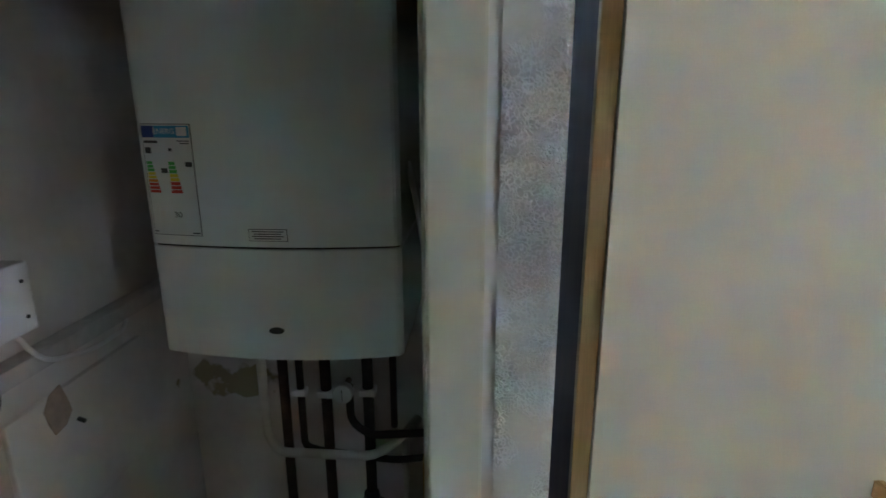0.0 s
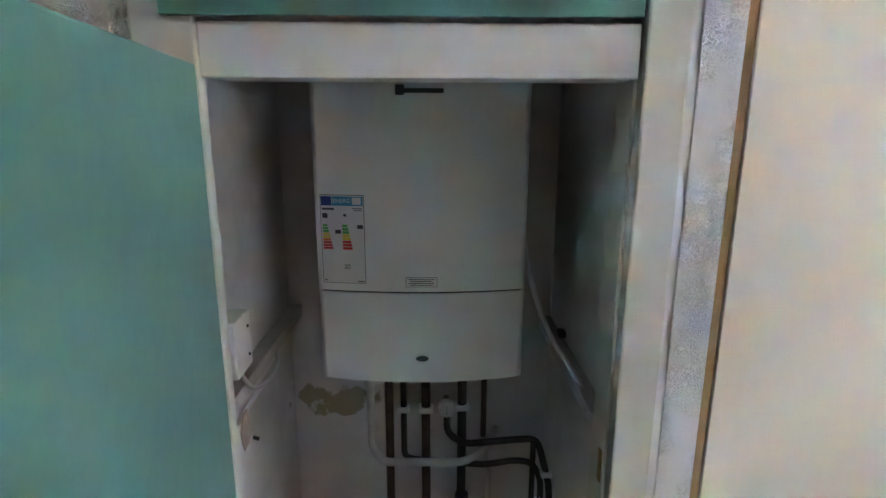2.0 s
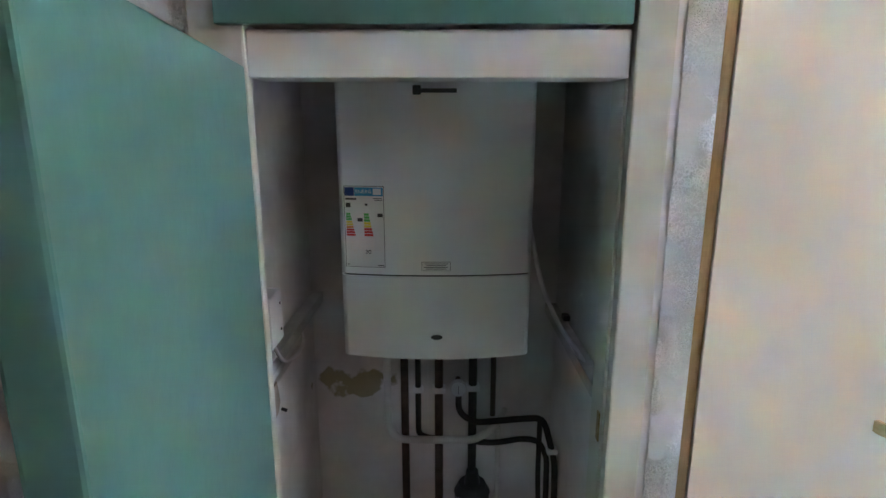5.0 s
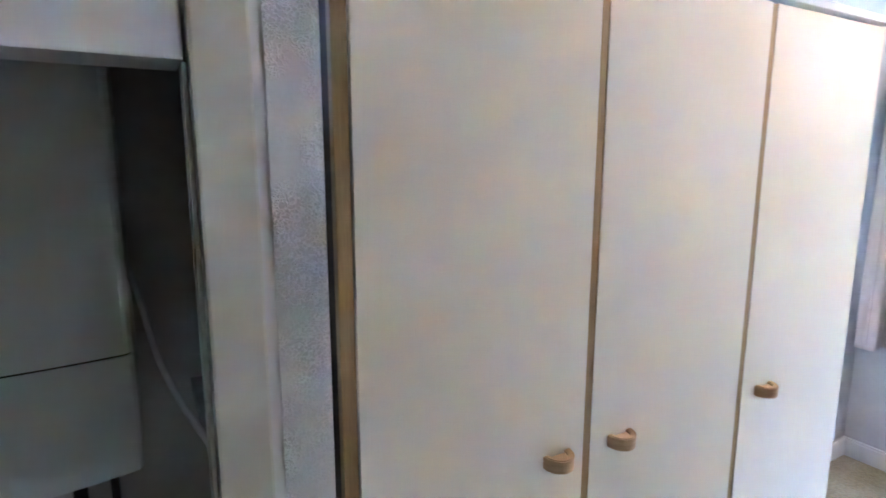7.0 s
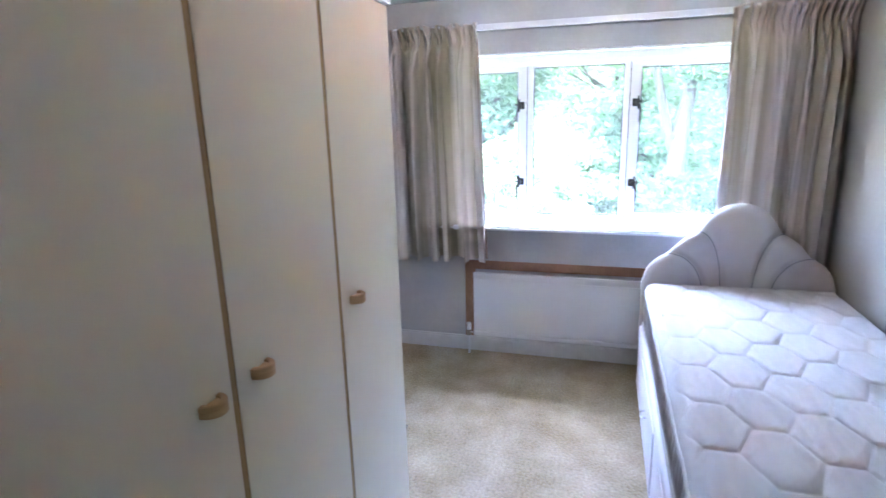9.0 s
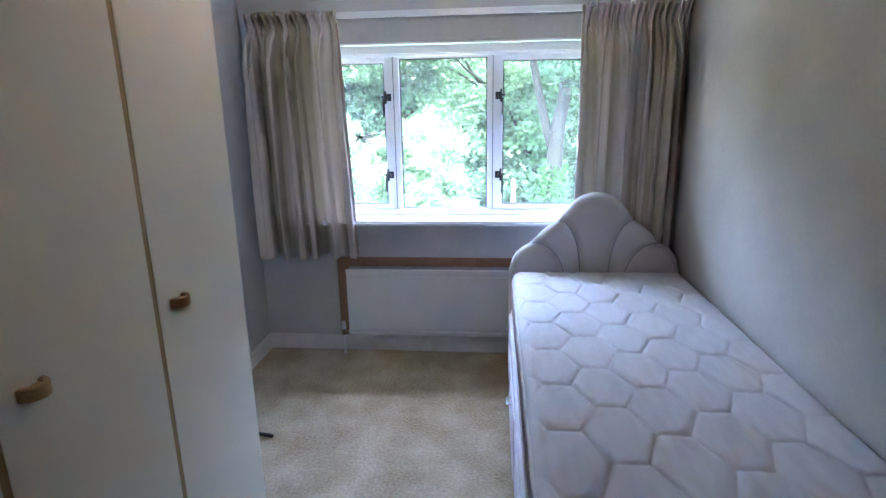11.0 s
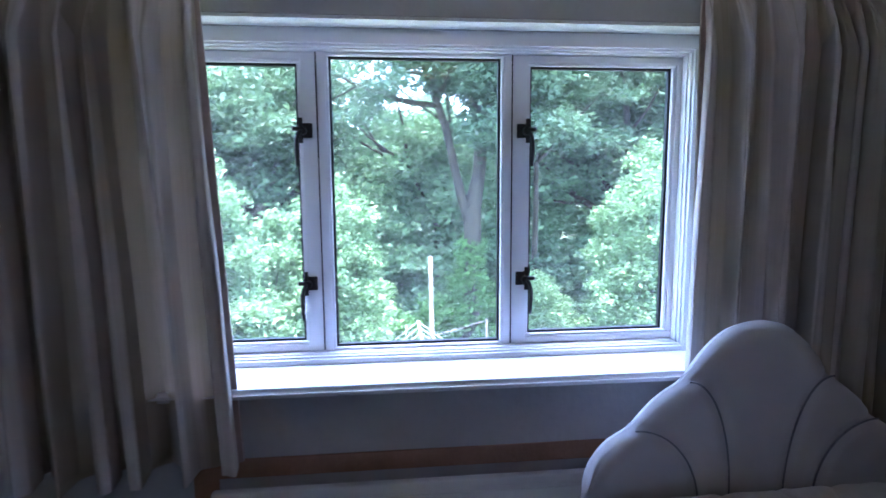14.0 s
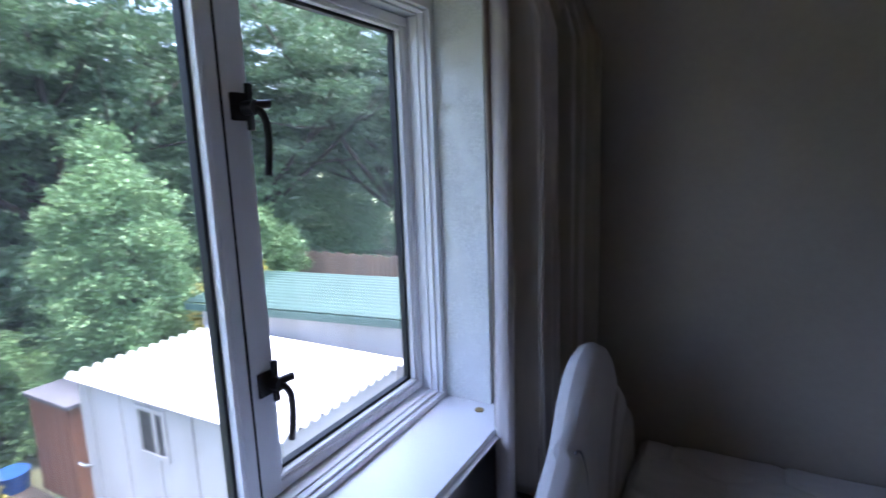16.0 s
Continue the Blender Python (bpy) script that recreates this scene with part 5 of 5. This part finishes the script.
# green-roofed outbuilding behind, set at an angle
out = thing("outbuilding", 8.5, -6.0, G, "low white outbuilding with a green corrugated roof", "outbuilding")
out_turn = Matrix.Translation((9.66, -4.50, 0)) @ Matrix.Rotation(radians(7.5), 4, "Z")


def out_part(name, bm, material, label=""):
    bmesh.ops.transform(bm, matrix=out_turn, verts=bm.verts)
    return part(name, bm, material, out, label)


out_part("wall", boxed(-5.2, -0.10, -1.6, -0.16, G, -0.66), RENDER_WALL)
out_part("fascia", boxed(-5.3, 0.04, -0.02, 0.02, -0.62, -0.52, bevel=0.004), GREENSHEET, "green painted fascia")
xs = np.linspace(-5.3, 0.04, 8)
ys = np.linspace(0.0, -1.65, 240)
rv = np.stack([np.repeat(xs[None], 240, 0), np.repeat(ys[:, None], 8, 1), -0.50 - 0.055 * ys[:, None] + 0.020 * np.sin(ys[:, None] * 2 * np.pi / 0.13) + 0.0 * xs[None]], -1)
c13, s13 = math.cos(radians(7.5)), math.sin(radians(7.5))
rv = np.stack([9.66 + c13 * rv[..., 0] - s13 * rv[..., 1], -4.50 + s13 * rv[..., 0] + c13 * rv[..., 1], rv[..., 2]], -1)
sheet("roof", rv.reshape(-1, 3), grid_faces(240, 8), GREENSHEET, out, label="green corrugated plastic roof").modifiers.new("thickness", "SOLIDIFY").thickness = 0.01

# brown shed
shed = thing("garden_shed", 10.65, -3.4, G, "small brown wooden garden shed with a felt roof", "shed")
part("body", boxed(10.15, 11.15, -3.9, -2.97, G, -1.60), RUST, shed)
part("roof", boxed(10.09, 11.21, -4.0, -2.92, -1.60, -1.54, bevel=0.01), ROOFFELT, shed, "grey felt roof")
for k in range(5):
    part("board", boxed(10.165 + k * 0.195, 10.35 + k * 0.195, -2.97, -2.952, G + 0.02, -1.61, bevel=0.003), RUST, shed)
tub = thing("bucket", 11.5, -2.74, G, "blue plastic tub on the path", "tub")
part("body", rod(bmesh.new(), (11.5, -2.74, G), (11.5, -2.74, G + 0.28), 0.19, 20, 0.23), BLUEPL, tub)

# greenhouse
gh = thing("greenhouse", 9.9, -0.36, G, "small aluminium greenhouse with glass panes", "greenhouse")
HX, HL, HW, HE, HR = 9.15, 1.38, 0.53, -1.32, -0.90
HY = -0.19
for i in range(5):
    x = HX + HL * i / 4
    for s in (-1, 1):
        part("upright", boxed(x - 0.011, x + 0.011, HY + s * HW - 0.011, HY + s * HW + 0.011, G, HE), ALUMINIUM, gh)
        part("rafter", rod(bmesh.new(), (x, HY + s * HW, HE), (x, HY, HR), 0.012, 6), ALUMINIUM, gh)
for s in (-1, 1):
    part("eave", boxed(HX, HX + HL, HY + s * HW - 0.02, HY + s * HW + 0.02, HE - 0.02, HE + 0.02), ALUMINIUM, gh)
    part("rail", boxed(HX, HX + HL, HY + s * HW - 0.014, HY + s * HW + 0.014, -2.3, -2.27), ALUMINIUM, gh)
    for i in range(4):
        x0, x1 = HX + HL * i / 4 + 0.018, HX + HL * (i + 1) / 4 - 0.018
        part("pane", boxed(x0, x1, HY + s * HW - 0.003, HY + s * HW + 0.003, G + 0.05, HE - 0.03), GHGLASS, gh)
        bm = bmesh.new()
        vs4 = [bm.verts.new(p) for p in ((x0, HY + s * (HW - 0.01), HE + 0.012), (x1, HY + s * (HW - 0.01), HE + 0.012), (x1, HY + s * 0.012, HR - 0.012), (x0, HY + s * 0.012, HR - 0.012))]
        f = bm.faces.new(vs4)
        bmesh.ops.solidify(bm, geom=[f], thickness=0.004)
        part("pane", bm, GHGLASS, gh)
part("ridge", boxed(HX, HX + HL, HY - 0.02, HY + 0.02, HR - 0.015, HR + 0.02), ALUMINIUM, gh)
for x in (HX, HX + HL):
    for y in (-0.2, 0.2):
        part("stud", boxed(x - 0.013, x + 0.013, HY + y - 0.014, HY + y + 0.014, G, HE + 0.36), ALUMINIUM, gh)
    part("tie", boxed(x - 0.013, x + 0.013, HY - HW, HY + HW, HE - 0.014, HE + 0.014), ALUMINIUM, gh)
part("gable_board", prism(bmesh.new(), [(HY - 0.27, HE + 0.26), (HY + 0.27, HE + 0.26), (HY + 0.2, HE + 0.36), (HY, HR - 0.04), (HY - 0.2, HE + 0.36)], HX - 0.012, HX - 0.004), ASBESTOS, gh, "white gable infill")
part("door_panel", boxed(HX - 0.01, HX - 0.002, HY - 0.19, HY + 0.19, G + 0.02, G + 0.6), ASBESTOS, gh, "white lower door panel")
part("bench", boxed(HX + 0.1, HX + HL - 0.1, HY + 0.16, HY + HW - 0.03, -2.25, -2.2), ALUMINIUM, gh, "grey metal staging inside")
crate = thing("crate", HX + 0.42, HY - 0.32, G, "white plastic crate on the greenhouse floor", "crate")
part("body", boxed(HX + 0.28, HX + 0.56, HY - 0.48, HY - 0.18, G, G + 0.42, bevel=0.015), ASBESTOS, crate)
part("rim", boxed(HX + 0.265, HX + 0.575, HY - 0.495, HY - 0.165, G + 0.42, G + 0.45, bevel=0.006), ASBESTOS, crate)

# posts and wire
p1 = thing("post", 12.6, -0.60, G, "tall white-painted wooden post", "post")
part("shaft", rod(bmesh.new(), (12.6, -0.60, G - 0.1), (12.55, -0.56, -0.09), 0.05, 10, 0.042), POST, p1)
p2 = thing("post", 13.4, -1.87, G, "thin grey washing-line post", "post")
part("shaft", rod(bmesh.new(), (13.4, -1.87, G - 0.1), (13.4, -1.87, -1.64), 0.03, 8, 0.025), POST, p2)
wire = thing("washing_line", 13.0, -1.4, -1.9, "thin washing line between two posts", "washing line")
part("line", tube(bmesh.new(), [(12.6, -0.59, -1.75), (13.0, -1.23, -1.725), (13.4, -1.87, -1.67)], 0.006, 5), POST, wire)
p3 = thing("post", 15.2, -10.2, G, "tall thin grey metal post", "post")
part("shaft", rod(bmesh.new(), (15.2, -10.2, G), (15.2, -10.2, 0.55), 0.05, 8), ALUMINIUM, p3)
fence = thing("fence", 15, -9, G, "dark weathered board fence under the trees", "fence")
for k in range(46):
    part("board", boxed(10.4 + 0.16 * k, 10.545 + 0.16 * k, -11.6 - 0.01 * (k % 2), -11.57, G, -1.25 + 0.03 * ((k * 7) % 3), bevel=0.0), FENCE, fence)
stump = thing("tree_stump", 10.0, 0.95, G, "bare grey dead trunk stump by the greenhouse", "stump")
part("trunk", tube(bmesh.new(), [(10.0, 0.88, G - 0.05), (9.98, 0.82, G + 0.7), (10.05, 0.76, G + 1.25), (10.0, 0.70, G + 1.75)], 0.1, 9, [0.16, 0.12, 0.1, 0.07]), BARK, stump, smooth=True)

panel = thing("low_fence", 11.1, 1.3, G, "low red-brown board fence behind the stump", "fence")
for k in range(4):
    part("board", boxed(11.08, 11.10, 0.86, 2.0, G + 0.02 + 0.15 * k, G + 0.16 + 0.15 * k, bevel=0.003), RUST, panel)
part("rail", boxed(11.07, 11.12, 0.84, 2.02, G + 0.62, G + 0.66, bevel=0.004), RUST, panel)
conifer(10.88, -1.86, 0.94, 1.68, 3)
shrub(9.8, 2.95, 2.9, 4.75, 21, LIGHTLEAF, 0.055, "large pale green leafy shrub lit by daylight", clumps=900, per=72, point=0.9)
shrub(10.9, 1.30, 2.0, 4.45, 22, LIGHTLEAF, 0.052, "tall pale green shrub beside the greenhouse", clumps=760, per=72, point=0.9)
shrub(11.0, -4.35, 2.0, 4.85, 23, LIGHTLEAF, 0.052, "tall pointed pale green shrub behind the garage", clumps=800, per=70, point=1.3)
shrub(12.7, -3.0, 1.9, 2.3, 24, LIGHTLEAF, 0.05, "pale green bush with open sprays", clumps=380, per=56)
shrub(13.2, -8.2, 2.4, 2.35, 25, GOLDLEAF, 0.07, "yellow-green bush by the far fence", clumps=420, per=34)
shrub(14.4, -10.0, 3.2, 3.2, 29, LIGHTLEAF, 0.08, "grey-green bush by the far fence", clumps=500, per=34)
shrub(9.6, 1.2, 0.9, 1.0, 26, IVY, 0.06, "low green bush by the dead stump", clumps=160, per=30)
shrub(8.95, -0.95, 0.7, 0.62, 33, LIGHTLEAF, 0.05, "low leafy plant beside the greenhouse", category="plant", clumps=130, per=30)
shrub(8.75, 0.55, 1.0, 0.7, 34, LIGHTLEAF, 0.05, "low leafy plants in front of the greenhouse", category="plant", clumps=160, per=30)
shrub(9.85, -0.02, 0.55, 1.15, 35, IVY, 0.05, "leafy green plant inside the greenhouse", category="plant", clumps=120, per=26)
shrub(10.15, -0.45, 0.5, 1.0, 36, LIGHTLEAF, 0.05, "leafy green plant inside the greenhouse", category="plant", clumps=110, per=26)
shrub(12.6, 0.6, 2.2, 2.0, 27, IVY, 0.08, "dark green garden bush", clumps=420, per=34)
shrub(14.8, -1.8, 3.4, 1.9, 28, IVY, 0.09, "dark green undergrowth bush", clumps=520, per=36)
shrub(15.2, 4.6, 4.5, 3.4, 30, OAKLEAF, 0.10, "green undergrowth bush at the wood's edge", clumps=700, per=36)
shrub(15.4, -5.2, 4.2, 2.8, 31, OAKLEAF, 0.10, "green undergrowth bush at the wood's edge", clumps=700, per=36)

OAK = "large woodland tree in full green leaf"


def ivied_tree(label):
    """The broad grey trunk that splits in two above its ivy, with hanging leafy boughs."""
    rng = np.random.default_rng(41)
    ob = thing("tree", 14.0, -1.63, G, label, "tree", "woodland trees")
    bm = bmesh.new()
    main = [(14.0, -1.80, G - 0.1), (14.0, -1.83, -1.6), (14.0, -1.86, -0.3), (14.0, -1.87, 0.75), (14.02, -2.02, 1.5), (14.05, -2.08, 2.3), (14.0, -2.10, 3.1), (14.1, -2.3, 4.4), (14.2, -2.2, 5.8)]
    tube(bm, main, 0.25, 12, [0.29, 0.22, 0.20, 0.20, 0.15, 0.15, 0.14, 0.10, 0.06])
    side = [(14.0, -1.78, 0.35), (13.98, -1.62, 0.95), (13.95, -1.44, 1.7), (13.9, -1.26, 2.5), (13.95, -0.95, 3.4), (14.0, -0.6, 4.4), (14.1, -0.4, 5.6)]
    tube(bm, side, 0.12, 10, [0.10, 0.115, 0.10, 0.09, 0.08, 0.06, 0.035])
    for p, r in (((14.0, -1.98, 0.55), 0.09), ((13.88, -1.75, 0.8), 0.06), ((13.90, -2.0, 1.35), 0.06), ((13.90, -1.9, 0.2), 0.07)):
        bmesh.ops.create_icosphere(bm, subdivisions=2, radius=r, matrix=Matrix.Translation(p) @ Matrix.Diagonal((1, 1, 1.6, 1)))
    ends = [Vector(p) for p in main[6:] + side[4:]]
    for k in range(15):
        src = Vector(main[5]).lerp(Vector(main[7]), rng.random()) if k % 3 else Vector(side[3]).lerp(Vector(side[5]), rng.random())
        ang = 2 * math.pi * k / 15 + rng.uniform(-0.3, 0.3)
        bp, br = branch(rng, src, (math.cos(ang), math.sin(ang), rng.uniform(0.1, 1.3)), rng.uniform(2.2, 4.2), rng.uniform(0.05, 0.10), 0.4)
        tube(bm, bp, 0.1, 7, br)
        ends += bp[2:]
        for _ in range(3):
            sp, sr = branch(rng, bp[int(rng.integers(1, 6))], rng.normal(0, 1, 3) + np.array([0, 0, 0.3]), rng.uniform(1.0, 2.0), 0.03, 0.5)
            tube(bm, sp, 0.1, 5, sr)
            ends += sp[2:]
    bmesh.ops.translate(bm, vec=(0, 0.22, 0.08), verts=bm.verts)
    part("trunk", bm, BARK, ob, "grey forked trunk and limbs", smooth=True)
    ends = np.array([tuple(e) for e in ends])
    pick = ends[rng.integers(0, len(ends), 560)] + rng.normal(0, 0.28, (560, 3))
    pick = pick[~((pick[:, 2] < 2.2) & (np.abs(pick[:, 1] + 1.53) < 0.6))]
    pick = pick[(rng.random(len(pick)) < 0.35) | (pick[:, 2] < 2.6) | (pick[:, 1] < -1.4)]
    bough = np.stack([rng.uniform(12.6, 13.7, 46), rng.uniform(-3.6, -1.7, 46), rng.normal(2.45, 0.16, 46)], 1)
    bough2 = np.stack([rng.uniform(12.8, 13.8, 30), rng.uniform(-3.2, -1.6, 30), rng.normal(3.75, 0.16, 30)], 1)
    v, q = leaf_sprays(rng, np.concatenate([pick, bough, bough2]), 0.066, 0.21, 170, 0.5)
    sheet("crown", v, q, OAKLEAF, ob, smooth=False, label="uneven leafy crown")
    t = rng.random(620) ** 0.8
    cz = G + 0.1 + t * 2.95
    ang = rng.uniform(0, 2 * np.pi, 620)
    rr = 0.23 + 0.05 * np.sin(ang * 3 + cz * 4)
    v, q = leaf_sprays(rng, np.stack([14.0 + rr * np.cos(ang), -1.62 + rr * np.sin(ang), cz], 1), 0.06, 0.06, 8)
    sheet("ivy", v, q, IVY, ob, smooth=False, label="ivy climbing the trunk")


ivied_tree("large tree with a forked grey trunk clad in ivy below")
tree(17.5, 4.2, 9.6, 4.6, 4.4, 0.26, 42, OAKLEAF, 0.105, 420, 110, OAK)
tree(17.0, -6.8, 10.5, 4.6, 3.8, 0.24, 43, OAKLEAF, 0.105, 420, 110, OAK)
tree(20.5, -1.5, 10.0, 4.8, 3.6, 0.26, 44, LIFTLEAF, 0.12, 420, 110, OAK)
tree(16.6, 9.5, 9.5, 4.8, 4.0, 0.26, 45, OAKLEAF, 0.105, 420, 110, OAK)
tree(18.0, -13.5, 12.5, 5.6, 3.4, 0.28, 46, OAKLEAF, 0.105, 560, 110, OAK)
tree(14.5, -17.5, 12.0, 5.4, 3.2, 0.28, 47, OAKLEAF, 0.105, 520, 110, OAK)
tree(22.5, 8.0, 10.0, 5.0, 3.6, 0.26, 48, LIFTLEAF, 0.13, 380, 90, OAK)
tree(23.0, -10.0, 10.0, 5.0, 3.4, 0.26, 49, LIFTLEAF, 0.13, 380, 90, OAK)
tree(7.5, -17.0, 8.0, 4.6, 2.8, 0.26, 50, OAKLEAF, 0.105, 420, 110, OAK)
tree(15.6, -3.45, 8.5, 2.4, 7.2, 0.075, 52, LIFTLEAF, 0.09, 240, 110, "slender woodland tree in green leaf", limbs=7)

# dense understorey and far wood, beyond counting
rng = np.random.default_rng(77)
n = 10500
cx = rng.uniform(16, 30, n)
cy = rng.uniform(-26, 22, n)
cz = G + rng.random(n) ** 1.1 * np.where(np.abs(cy) < 5, 4.9 + 0.12 * (cx - 16), 6.2 + 0.2 * (cx - 16))
v, q = leaf_sprays(rng, np.stack([cx, cy, cz], 1), 0.100, 0.26, 46, 0.42)
tagged(sheet("undergrowth", v, q, LIFTLEAF, None, smooth=False), "dense green undergrowth and far wood", "undergrowth", kind="stuff")
